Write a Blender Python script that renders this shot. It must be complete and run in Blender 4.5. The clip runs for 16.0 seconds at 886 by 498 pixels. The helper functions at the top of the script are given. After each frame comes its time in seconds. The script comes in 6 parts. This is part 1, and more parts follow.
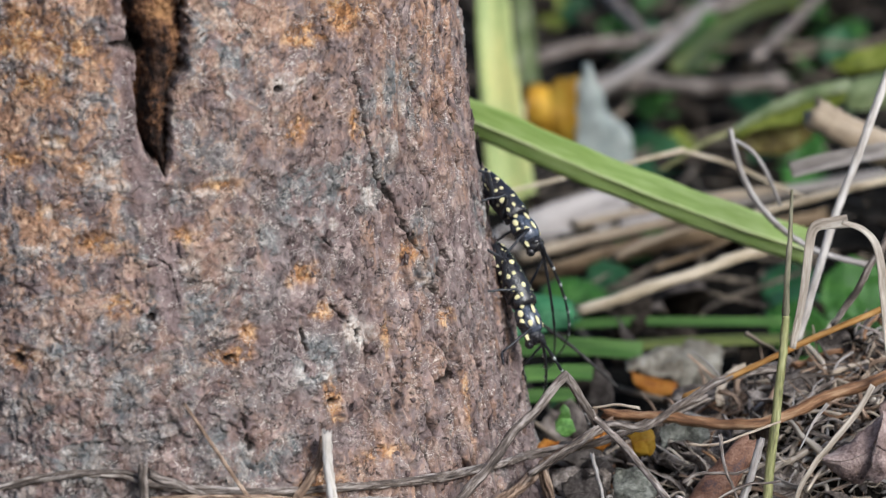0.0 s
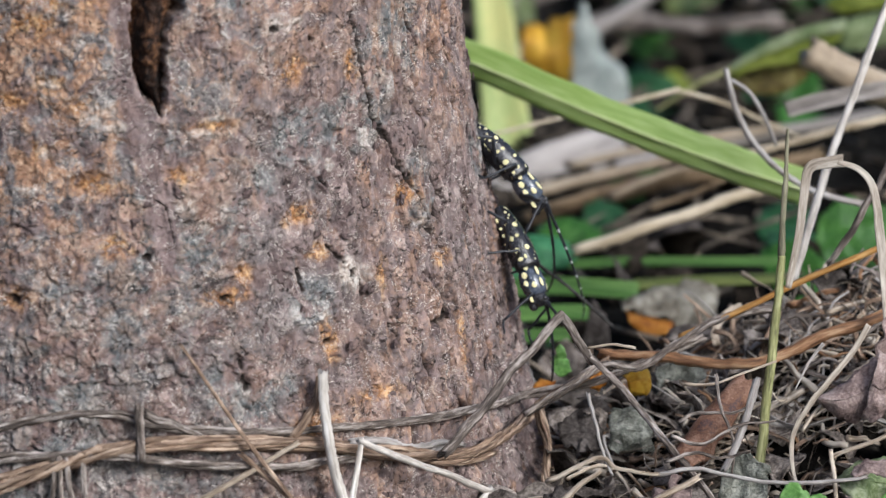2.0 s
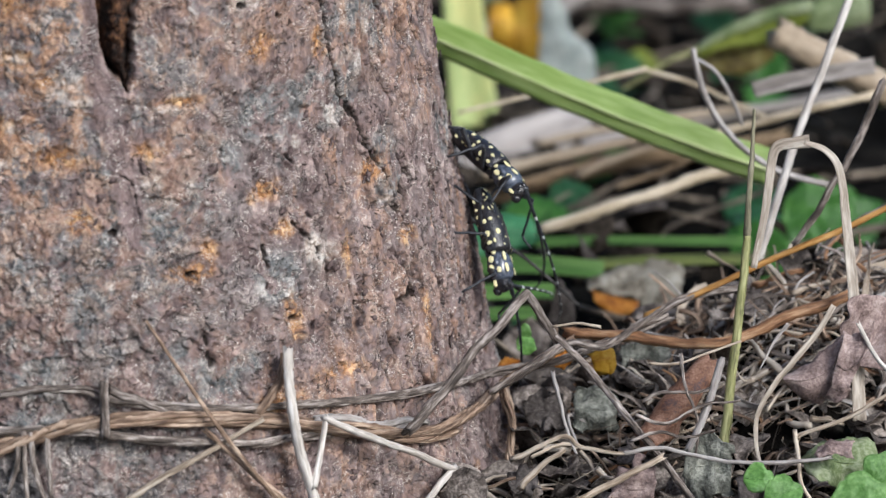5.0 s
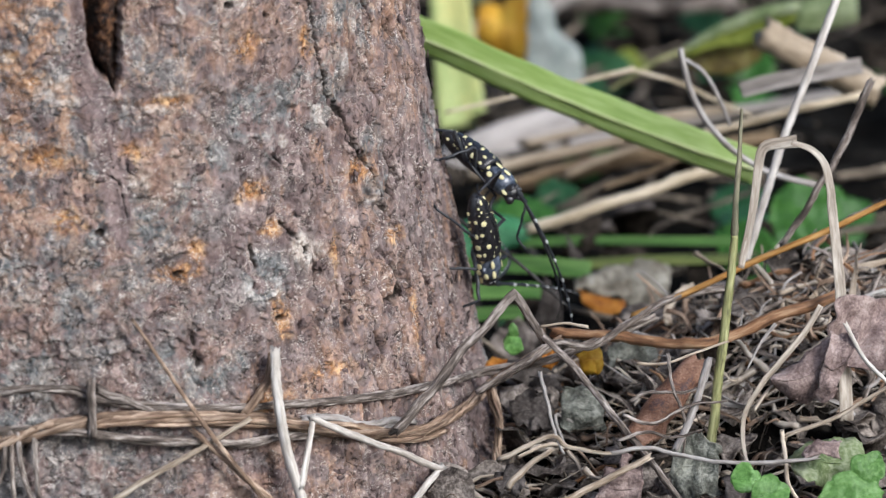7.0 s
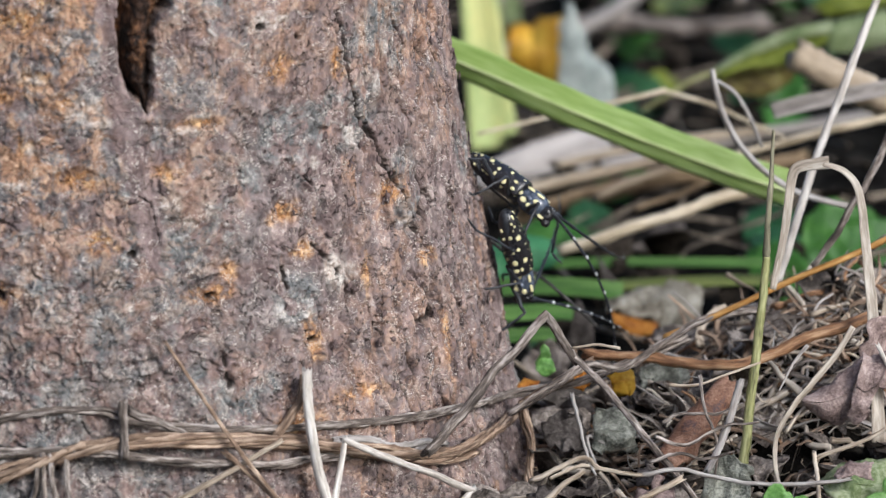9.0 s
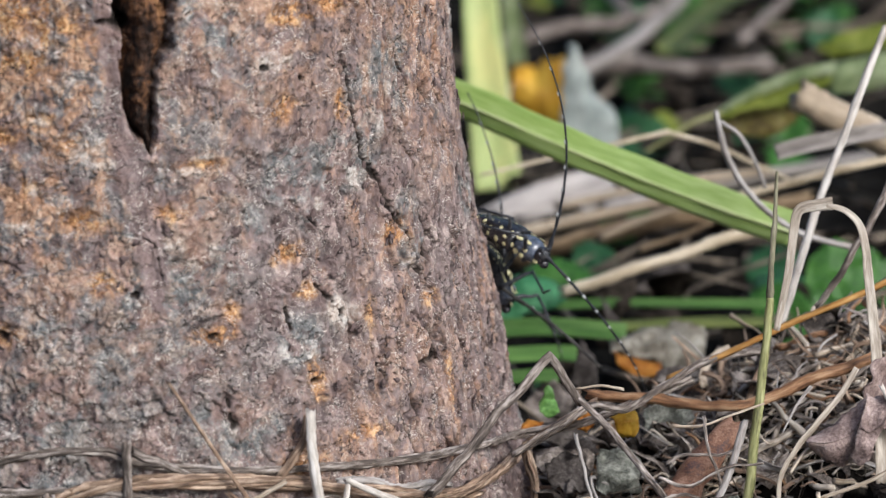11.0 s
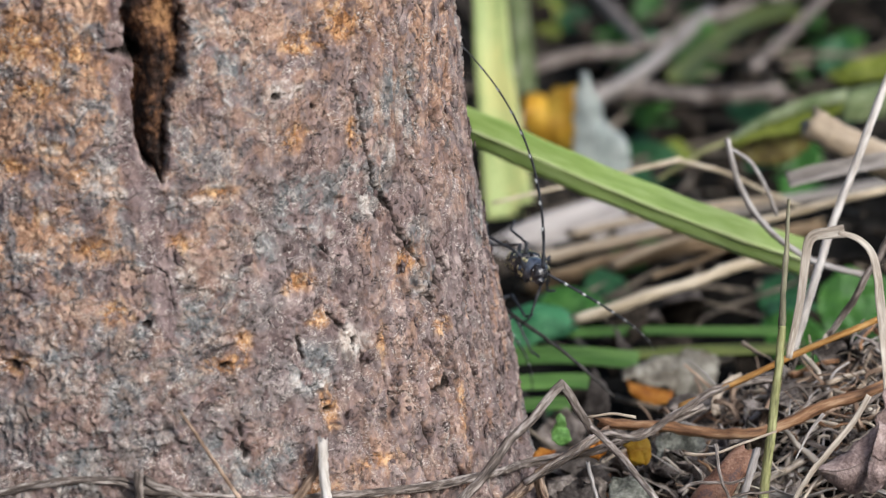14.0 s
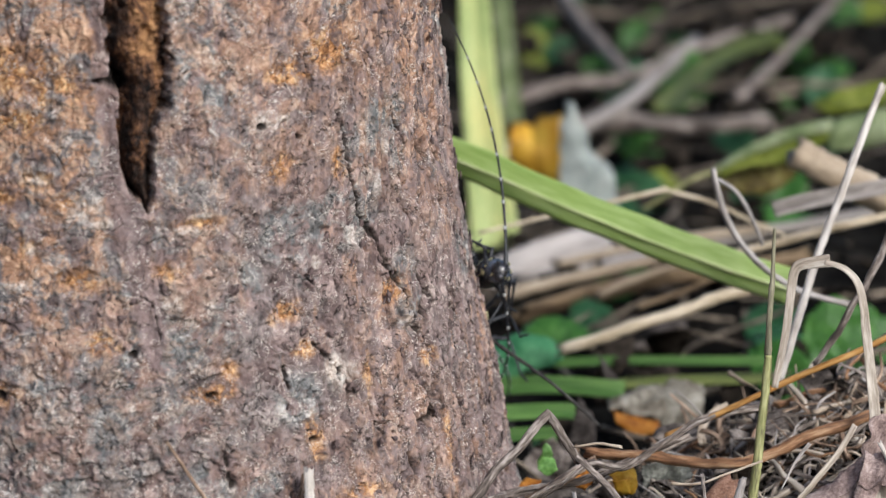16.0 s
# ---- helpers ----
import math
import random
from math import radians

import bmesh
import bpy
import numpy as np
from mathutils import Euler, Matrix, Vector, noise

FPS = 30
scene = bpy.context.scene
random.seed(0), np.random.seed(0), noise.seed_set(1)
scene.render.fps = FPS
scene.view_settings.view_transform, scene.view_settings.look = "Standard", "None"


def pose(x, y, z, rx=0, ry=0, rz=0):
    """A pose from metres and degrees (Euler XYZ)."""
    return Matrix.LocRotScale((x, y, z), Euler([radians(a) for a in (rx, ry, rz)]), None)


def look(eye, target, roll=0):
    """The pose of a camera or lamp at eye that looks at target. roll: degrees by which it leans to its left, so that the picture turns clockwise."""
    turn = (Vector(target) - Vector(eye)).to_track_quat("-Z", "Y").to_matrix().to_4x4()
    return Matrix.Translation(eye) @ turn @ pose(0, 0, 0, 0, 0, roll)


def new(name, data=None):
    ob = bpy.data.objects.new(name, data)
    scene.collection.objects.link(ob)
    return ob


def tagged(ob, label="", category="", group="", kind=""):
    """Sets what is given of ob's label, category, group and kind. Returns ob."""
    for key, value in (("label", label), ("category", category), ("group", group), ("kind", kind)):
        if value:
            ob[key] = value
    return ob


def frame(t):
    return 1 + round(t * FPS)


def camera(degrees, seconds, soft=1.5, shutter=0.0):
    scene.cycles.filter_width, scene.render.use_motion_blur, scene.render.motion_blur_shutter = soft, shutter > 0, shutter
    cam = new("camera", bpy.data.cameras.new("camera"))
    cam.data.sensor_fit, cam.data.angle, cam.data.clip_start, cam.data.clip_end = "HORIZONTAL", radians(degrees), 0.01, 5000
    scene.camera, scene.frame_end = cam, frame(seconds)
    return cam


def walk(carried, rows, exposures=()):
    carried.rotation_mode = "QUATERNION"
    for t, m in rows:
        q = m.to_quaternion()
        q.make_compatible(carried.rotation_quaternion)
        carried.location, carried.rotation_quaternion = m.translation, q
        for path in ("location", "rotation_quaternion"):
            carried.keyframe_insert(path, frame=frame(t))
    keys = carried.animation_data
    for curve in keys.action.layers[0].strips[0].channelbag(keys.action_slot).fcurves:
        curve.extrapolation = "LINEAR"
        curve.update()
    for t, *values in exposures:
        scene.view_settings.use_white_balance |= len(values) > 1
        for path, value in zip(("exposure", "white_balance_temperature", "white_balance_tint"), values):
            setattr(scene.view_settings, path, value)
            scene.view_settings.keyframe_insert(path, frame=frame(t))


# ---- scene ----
# ---- camera and its path: held by hand at one spot, turning a little ----
EYE = Vector((0.0, 0.0, 0.37))
cam = camera(12.0, 16.0, soft=1.25)
cam.data.dof.use_dof = True
cam.data.dof.focus_distance = 1.05
cam.data.dof.aperture_fstop = 16.0
# seconds, turn to the right, tilt down, lean (degrees)
AIM = [
    (0, 0, 15, 0),
    (0.5, -0.044, 15.017, -0.062),
    (1, 0.025, 15.298, 0.223),
    (1.5, 0.098, 15.664, 0.026),
    (2, 0.059, 15.814, -0.064),
    (2.5, -0.078, 15.878, -0.03),
    (3, -0.052, 15.765, -0.099),
    (3.5, 0.107, 15.759, 0.084),
    (4, 0.245, 15.895, 0.281),
    (6.5, 0.809, 16.174, 0.547),
    (7, 0.723, 16.115, 0.568),
    (7.5, 0.479, 16.212, 0.408),
    (8, 0.319, 16.242, 0.366),
    (8.5, 0.282, 16.047, 0.393),
    (9, 0.271, 15.827, 0.413),
    (11.3, 0.196, 15.085, 0.373),
    (11.5, 0.172, 14.933, 0.321),
    (12, 0.02, 14.557, 0.249),
    (12.5, -0.214, 14.341, 0.201),
    (13, -0.122, 14.451, 0.219),
    (13.5, 0.016, 14.727, 0.118),
    (14, 0.047, 14.887, 0.259),
    (14.5, -0.083, 14.686, 0.174),
    (15, -0.016, 14.639, 0.164),
    (15.5, 0.225, 14.59, 0.242),
    (16, 0.243, 14.479, 0.245),
]


def aimed(turn, tilt, lean):
    a, b = radians(turn), radians(tilt)
    way = Vector((math.sin(a) * math.cos(b), math.cos(a) * math.cos(b), -math.sin(b)))
    return look(EYE, EYE + way, lean)


walk(cam, [(t, aimed(a, b, c)) for t, a, b, c in AIM], exposures=[(0, 0.26, 5880, 9), (4.2, 0.29, 5860, 9), (7, 0.35, 5850, 9), (9, 0.37, 5920, 9), (11.5, 0.35, 6040, 10), (16, 0.35, 6070, 10)])

# ---- light: bright overcast ----
SUN_ELEVATION, SUN_AZIMUTH = radians(38), radians(140)
world = bpy.data.worlds.new("sky")
scene.world = world
world.use_nodes = True
wn = world.node_tree.nodes
sky = wn.new("ShaderNodeTexSky")
sky.sky_type = "NISHITA"
sky.sun_disc = False
sky.sun_elevation, sky.sun_rotation = SUN_ELEVATION, SUN_AZIMUTH
sky.dust_density = 4.0
world.node_tree.links.new(sky.outputs[0], wn["Background"].inputs[0])
wn["Background"].inputs[1].default_value = 0.10
sun = new("sun", bpy.data.lights.new("sun", "SUN"))
sun.data.energy, sun.data.angle, sun.data.color = 2.3, radians(20), (1.0, 0.96, 0.90)
sun_way = Vector((math.sin(SUN_AZIMUTH) * math.cos(SUN_ELEVATION), math.cos(SUN_AZIMUTH) * math.cos(SUN_ELEVATION), math.sin(SUN_ELEVATION)))
sun.matrix_basis = look(sun_way * 5, (0, 0, 0))


# ---- noise on arrays of points ----
def cell_value(i, j, k, seed):
    h = (i * 374761393 + j * 668265263 + k * 2147483647 + seed * 974634777) & 0xFFFFFFFF
    h = ((h ^ (h >> 13)) * 1274126177) & 0xFFFFFFFF
    h = ((h ^ (h >> 16)) * 2246822519) & 0xFFFFFFFF
    return ((h ^ (h >> 15)) & 0xFFFF) / 65535.0


def grain(p, size, seed=0):
    """Smooth noise from -1 to 1 at the points p (n x 3), with bumps of about that size."""
    q = p / size
    c = np.floor(q).astype(np.int64)
    w = q - c
    w = w * w * w * (w * (w * 6 - 15) + 10)
    total = 0
    for a in (0, 1):
        for b in (0, 1):
            for d in (0, 1):
                k = (w[:, 0] if a else 1 - w[:, 0]) * (w[:, 1] if b else 1 - w[:, 1]) * (w[:, 2] if d else 1 - w[:, 2])
                total = total + k * cell_value(c[:, 0] + a, c[:, 1] + b, c[:, 2] + d, seed)
    return total * 2 - 1


def plates(u, v, size, seed):
    """Scales of about that size over a sheet (u, v): random value, tilt, and distance to the nearest rim."""
    q = np.stack([u, v], 1) / size
    c = np.floor(q).astype(np.int64)
    near, second = np.full(len(u), 9.0), np.full(len(u), 9.0)
    value, lean = np.zeros(len(u)), np.zeros(len(u))
    for a in (-1, 0, 1):
        for b in (-1, 0, 1):
            i, j = c[:, 0] + a, c[:, 1] + b
            du = i + cell_value(i, j, 1, seed) - q[:, 0]
            dv = j + cell_value(i, j, 2, seed) - q[:, 1]
            d = np.hypot(du, dv)
            best = d < near
            second = np.where(best, near, np.minimum(second, d))
            near = np.where(best, d, near)
            rnd = cell_value(i, j, 3, seed)
            value = np.where(best, rnd, value)
            turn = cell_value(i, j, 4, seed) * 6.2832
            lean = np.where(best, du * np.cos(turn) + dv * np.sin(turn), lean)
    return value, lean, (second - near) * size


def smooth(x, lo, hi):
    w = np.clip((x - lo) / (hi - lo), 0, 1)
    return w * w * (3 - 2 * w)


# ---- materials ----
def surface(name, colours, size=0.01, rough=0.7, bump=0.3, fine=0.001, stretch=(1, 1, 1), island=False, vary=0.25, translucent=0.0, spec=0.3, fibre=0.0):
    """A matt natural surface: a run of colours over a coarse and a fine noise, relief, and a shift of value per object or island."""
    m = bpy.data.materials.new(name)
    m.use_nodes = True
    nt = m.node_tree
    n, ln = nt.nodes, nt.links
    bsdf = n["Principled BSDF"]
    mp = n.new("ShaderNodeMapping")
    if fibre:
        co = n.new("ShaderNodeAttribute")
        co.attribute_name = "fibre"
        mp.inputs["Scale"].default_value = (fibre, 1, 1)
        ln.new(co.outputs["Vector"], mp.inputs[0])
    else:
        co = n.new("ShaderNodeTexCoord")
        mp.inputs["Scale"].default_value = stretch
        ln.new(co.outputs["Object"], mp.inputs[0])
    big = n.new("ShaderNodeTexNoise")
    big.inputs["Scale"].default_value = 1 / size
    big.inputs["Detail"].default_value = 6
    big.inputs["Roughness"].default_value = 0.65
    small = n.new("ShaderNodeTexNoise")
    small.inputs["Scale"].default_value = 1 / fine
    small.inputs["Detail"].default_value = 4
    for t in (big, small):
        ln.new(mp.outputs[0], t.inputs["Vector"])
    add = n.new("ShaderNodeMath")
    add.operation = "MULTIPLY_ADD"
    ln.new(small.outputs[0], add.inputs[0])
    add.inputs[1].default_value = 0.45
    sub = n.new("ShaderNodeMath")
    sub.operation = "SUBTRACT"
    ln.new(big.outputs[0], sub.inputs[0])
    sub.inputs[1].default_value = 0.22
    ln.new(sub.outputs[0], add.inputs[2])
    ramp = n.new("ShaderNodeValToRGB")
    els = ramp.color_ramp.elements
    for i, c in enumerate(colours):
        pos = 0.34 + 0.32 * i / max(1, len(colours) - 1)
        e = els[i] if i < 2 else els.new(pos)
        e.position, e.color = pos, (*c, 1)
    ln.new(add.outputs[0], ramp.inputs[0])
    if island:
        rnd = n.new("ShaderNodeNewGeometry").outputs["Random Per Island"]
    else:
        rnd = n.new("ShaderNodeObjectInfo").outputs["Random"]
    hsv = n.new("ShaderNodeHueSaturation")
    rng = n.new("ShaderNodeMapRange")
    rng.inputs[3].default_value, rng.inputs[4].default_value = 1 - vary, 1 + vary
    ln.new(rnd, rng.inputs[0])
    ln.new(rng.outputs[0], hsv.inputs["Value"])
    ln.new(ramp.outputs[0], hsv.inputs["Color"])
    ln.new(hsv.outputs[0], bsdf.inputs["Base Color"])
    bp = n.new("ShaderNodeBump")
    bp.inputs["Strength"].default_value = bump
    bp.inputs["Distance"].default_value = fine
    ln.new(small.outputs[0], bp.inputs["Height"])
    ln.new(bp.outputs[0], bsdf.inputs["Normal"])
    bsdf.inputs["Roughness"].default_value = rough
    bsdf.inputs["Specular IOR Level"].default_value = spec
    if translucent:
        tr = n.new("ShaderNodeBsdfTranslucent")
        ln.new(hsv.outputs[0], tr.inputs["Color"])
        mix = n.new("ShaderNodeMixShader")
        mix.inputs[0].default_value = translucent
        ln.new(bsdf.outputs[0], mix.inputs[1])
        ln.new(tr.outputs[0], mix.inputs[2])
        ln.new(mix.outputs[0], n["Material Output"].inputs[0])
    return m


def bark_surface():
    """Grey-mauve bark: worn tops, lit edges and crevice shade put into the colour, blue-grey crust, orange inner bark
    where the mesh says it is laid bare, pale scars.
    """
    m = bpy.data.materials.new("bark")
    m.use_nodes = True
    nt = m.node_tree
    n, ln = nt.nodes, nt.links
    bsdf = n["Principled BSDF"]
    co = n.new("ShaderNodeTexCoord").outputs["Object"]

    def tex(size, detail=5, rough=0.6, scale=(1, 1, 1), distort=0.0):
        mp = n.new("ShaderNodeMapping")
        mp.inputs["Scale"].default_value = scale
        ln.new(co, mp.inputs[0])
        t = n.new("ShaderNodeTexNoise")
        t.inputs["Scale"].default_value = 1 / size
        t.inputs["Detail"].default_value, t.inputs["Roughness"].default_value = detail, rough
        t.inputs["Distortion"].default_value = distort
        ln.new(mp.outputs[0], t.inputs["Vector"])
        return t.outputs[0]

    def ramp(value, stops):
        r = n.new("ShaderNodeValToRGB")
        els = r.color_ramp.elements
        for i, (pos, c) in enumerate(stops):
            e = els[i] if i < 2 else els.new(pos)
            e.position, e.color = pos, (*c, 1) if len(c) == 3 else c
        ln.new(value, r.inputs[0])
        return r.outputs[0]

    def mixed(fac, a, b):
        x = n.new("ShaderNodeMix")
        x.data_type = "RGBA"
        ln.new(fac, x.inputs[0])
        ln.new(a, x.inputs[6])
        ln.new(b, x.inputs[7])
        return x.outputs[2]

    def attr(name):
        a = n.new("ShaderNodeAttribute")
        a.attribute_name = name
        return a.outputs["Fac"]

    white, black = (1, 1, 1), (0, 0, 0)

    def times(a, b):
        x = n.new("ShaderNodeMath")
        x.operation = "MULTIPLY"
        ln.new(a, x.inputs[0])
        ln.new(b, x.inputs[1])
        return x.outputs[0]

    def blend(fac, a, b):
        x = n.new("ShaderNodeMix")
        ln.new(fac, x.inputs[0])
        ln.new(a, x.inputs[2])
        ln.new(b, x.inputs[3])
        return x.outputs[0]

    def lines(size, width, distort, scale=(1, 1, 1)):
        """Thin wandering lines: 1 on a line, 0 beside it."""
        x = n.new("ShaderNodeMath")
        x.operation = "SUBTRACT"
        ln.new(tex(size, 3, 0.55, scale, distort), x.inputs[0])
        x.inputs[1].default_value = 0.5
        y = n.new("ShaderNodeMath")
        y.operation = "ABSOLUTE"
        ln.new(x.outputs[0], y.inputs[0])
        return ramp(y.outputs[0], [(0.0, white), (width, black)])

    flank, tone = attr("flank"), attr("tone")

    def with_tone(value, share):
        x = n.new("ShaderNodeMath")
        x.operation = "MULTIPLY_ADD"
        y = n.new("ShaderNodeMath")
        y.operation = "SUBTRACT"
        ln.new(tone, y.inputs[0])
        y.inputs[1].default_value = 0.5
        ln.new(y.outputs[0], x.inputs[0])
        x.inputs[1].default_value = share
        ln.new(value, x.inputs[2])
        return x.outputs[0]

    flakes = blend(flank, tex(0.0042, 5, 0.60, (1, 1, 1.1), 0.9), tex(0.0042, 5, 0.60, (1, 1, 0.6), 0.8))
    base = ramp(with_tone(flakes, 0.16), [(0.30, (0.075, 0.052, 0.050)), (0.42, (0.158, 0.115, 0.110)), (0.51, (0.215, 0.160, 0.153)), (0.60, (0.290, 0.220, 0.207)), (0.72, (0.50, 0.395, 0.36))])
    blue = ramp(with_tone(tex(0.0036, 5, 0.66, distort=1.0), 0.18), [(0.34, (0.060, 0.067, 0.071)), (0.46, (0.142, 0.150, 0.153)), (0.57, (0.24, 0.242, 0.238)), (0.70, (0.54, 0.52, 0.49))])
    where = ramp(with_tone(tex(0.009, 6, 0.7, distort=0.6), 0.08), [(0.43, black), (0.53, white)])
    col = mixed(times(where, attr("cool")), base, blue)
    tan = ramp(with_tone(tex(0.0034, 5, 0.68, distort=1.0), 0.16), [(0.36, (0.20, 0.108, 0.065)), (0.50, (0.40, 0.226, 0.137)), (0.67, (0.68, 0.46, 0.31))])
    where_tan = ramp(with_tone(tex(0.0075, 6, 0.7, distort=0.8), 0.10), [(0.45, black), (0.56, (0.9, 0.9, 0.9))])
    col = mixed(times(where_tan, attr("warm")), col, tan)
    streaks = ramp(tex(0.0062, 5, 0.65, (1, 1, 0.3), 0.5), [(0.55, black), (0.66, (0.6, 0.6, 0.6))])
    col = mixed(times(streaks, flank), col, tan)
    orange = ramp(with_tone(tex(0.0026, 5, 0.72, distort=1.0), 0.1), [(0.38, (0.10, 0.045, 0.02)), (0.5, (0.40, 0.195, 0.08)), (0.64, (0.74, 0.49, 0.26))])
    patchy = ramp(with_tone(tex(0.0034, 5, 0.7, distort=0.7), 0.1), [(0.40, (0.15, 0.15, 0.15)), (0.52, white)])
    col = mixed(times(attr("bare"), patchy), col, orange)
    pale = ramp(tex(0.0016, 4, 0.7, distort=1.0), [(0.38, (0.30, 0.25, 0.215)), (0.48, (0.60, 0.53, 0.47)), (0.58, (0.86, 0.81, 0.74))])
    mauve = ramp(tex(0.004, 5, 0.62, (1, 1, 0.4)), [(0.38, (0.125, 0.086, 0.085)), (0.50, (0.22, 0.160, 0.156)), (0.64, (0.32, 0.245, 0.235))])
    col = mixed(attr("mauve"), col, mauve)
    # pale strokes: the lit edges of flakes, painted as colour
    strokes = times(lines(0.0044, 0.024, 2.2, (1, 1, 1.5)), ramp(tex(0.0055, 4), [(0.50, black), (0.57, (0.85, 0.85, 0.85))]))
    col = mixed(strokes, col, pale)
    fine_strokes = times(lines(0.0027, 0.026, 1.8, (1, 1, 1.6)), ramp(tex(0.007, 4), [(0.52, black), (0.59, (0.7, 0.7, 0.7))]))
    col = mixed(fine_strokes, col, pale)
    # dark slits: thin shadows under the flakes, painted as colour
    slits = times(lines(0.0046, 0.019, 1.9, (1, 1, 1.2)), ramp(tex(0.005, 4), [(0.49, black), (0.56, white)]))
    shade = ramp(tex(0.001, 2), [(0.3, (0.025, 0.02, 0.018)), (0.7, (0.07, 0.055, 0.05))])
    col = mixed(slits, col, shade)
    # shade painted into the gaps between scales
    gap_shade = ramp(attr("gap"), [(0.25, black), (0.85, (0.8, 0.8, 0.8))])
    col = mixed(gap_shade, col, shade)
    col = mixed(attr("pale"), col, pale)
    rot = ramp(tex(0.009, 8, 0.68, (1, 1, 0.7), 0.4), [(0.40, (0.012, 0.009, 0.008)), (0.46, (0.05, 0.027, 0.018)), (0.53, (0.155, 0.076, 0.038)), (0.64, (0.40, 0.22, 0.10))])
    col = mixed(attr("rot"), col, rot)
    # cracks, furrows, pits and the tear coloured near black for the shade inside
    crack_shade = ramp(tex(0.001, 2), [(0.3, (0.010, 0.008, 0.007)), (0.7, (0.03, 0.022, 0.018))])
    col = mixed(attr("crack"), col, crack_shade)
    ln.new(col, bsdf.inputs["Base Color"])
    bsdf.inputs["Roughness"].default_value = 0.85
    bsdf.inputs["Specular IOR Level"].default_value = 0.25
    b1 = n.new("ShaderNodeBump")
    b1.inputs["Strength"].default_value, b1.inputs["Distance"].default_value = 0.8, 0.0024
    ln.new(flakes, b1.inputs["Height"])
    b3 = n.new("ShaderNodeBump")
    b3.invert = True
    b3.inputs["Strength"].default_value, b3.inputs["Distance"].default_value = 1.0, 0.0008
    ln.new(slits, b3.inputs["Height"])
    ln.new(b3.outputs[0], b1.inputs["Normal"])
    b2 = n.new("ShaderNodeBump")
    b2.inputs["Strength"].default_value, b2.inputs["Distance"].default_value = 0.3, 0.0004
    ln.new(tex(0.0011, 3), b2.inputs["Height"])
    ln.new(b1.outputs[0], b2.inputs["Normal"])
    ln.new(b2.outputs[0], bsdf.inputs["Normal"])
    return m


BARK = bark_surface()
# soil taken near black so its colour holds the deep shade between litter
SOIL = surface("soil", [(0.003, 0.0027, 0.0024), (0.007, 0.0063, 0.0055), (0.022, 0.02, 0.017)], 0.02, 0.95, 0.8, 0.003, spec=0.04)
MIDRIB = surface("midrib", [(0.36, 0.45, 0.18), (0.46, 0.53, 0.26), (0.58, 0.60, 0.38)], 0.01, 0.5, 0.2, 0.0008, vary=0.05, fibre=0.13)
BLADE = surface("green_blade", [(0.225, 0.345, 0.08), (0.32, 0.455, 0.13), (0.45, 0.58, 0.235)], 0.006, 0.28, 0.15, 0.0007, translucent=0.25, vary=0.08, fibre=0.08, spec=0.6)
BLADE_YELLOW = surface("yellow_green_blade", [(0.40, 0.51, 0.20), (0.54, 0.63, 0.26), (0.72, 0.71, 0.30)], 0.012, 0.45, 0.15, 0.0012, translucent=0.3, vary=0.08, fibre=0.3)
BLADE_DULL = surface("dull_green_blade", [(0.05, 0.07, 0.02), (0.10, 0.13, 0.035), (0.17, 0.20, 0.06)], 0.006, 0.5, 0.15, 0.0012, translucent=0.2, fibre=0.08)
LEAF_BLEACHED = surface("bleached_leaf", [(0.33, 0.295, 0.275), (0.46, 0.42, 0.395), (0.60, 0.56, 0.53)], 0.006, 0.6, 0.3, 0.0008, vary=0.08, fibre=0.1)
LEAF_RIM = surface("pale_green_leaf", [(0.12, 0.17, 0.07), (0.22, 0.28, 0.13), (0.37, 0.42, 0.27)], 0.008, 0.5, 0.3, 0.001, translucent=0.2, vary=0.08)
LEAF_BROWN = surface("brown_olive_leaf", [(0.05, 0.035, 0.01), (0.11, 0.085, 0.022), (0.20, 0.18, 0.05)], 0.008, 0.5, 0.4, 0.001, translucent=0.15, vary=0.1)
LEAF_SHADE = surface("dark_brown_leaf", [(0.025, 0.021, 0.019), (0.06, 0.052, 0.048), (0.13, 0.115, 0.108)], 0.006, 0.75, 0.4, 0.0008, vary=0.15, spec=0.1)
BLADE_DARK = surface("dark_green_blade", [(0.035, 0.095, 0.02), (0.075, 0.17, 0.038), (0.13, 0.25, 0.065)], 0.004, 0.4, 0.15, 0.0012, translucent=0.2, fibre=0.08)
LEAF = surface("green_leaf", [(0.015, 0.065, 0.025), (0.03, 0.11, 0.045), (0.07, 0.19, 0.08)], 0.008, 0.4, 0.3, 0.001, translucent=0.25)
LEAF_BRIGHT = surface("bright_leaf", [(0.09, 0.21, 0.045), (0.15, 0.32, 0.08), (0.25, 0.45, 0.15)], 0.008, 0.4, 0.3, 0.001, translucent=0.3)
LEAF_MID = surface("mid_green_leaf", [(0.025, 0.085, 0.015), (0.045, 0.14, 0.026), (0.085, 0.215, 0.045)], 0.008, 0.4, 0.3, 0.001, translucent=0.25)
LEAF_OLIVE = surface("olive_leaf", [(0.10, 0.13, 0.014), (0.20, 0.25, 0.03), (0.34, 0.39, 0.08)], 0.012, 0.45, 0.3, 0.001, translucent=0.25)
LEAF_YELLOW = surface("yellow_leaf", [(0.44, 0.215, 0.018), (0.57, 0.33, 0.032), (0.66, 0.45, 0.065)], 0.01, 0.5, 0.3, 0.001, translucent=0.3)
LEAF_PALE = surface("pale_leaf", [(0.24, 0.28, 0.27), (0.36, 0.41, 0.395), (0.48, 0.53, 0.50)], 0.01, 0.6, 0.2, 0.001, translucent=0.15)
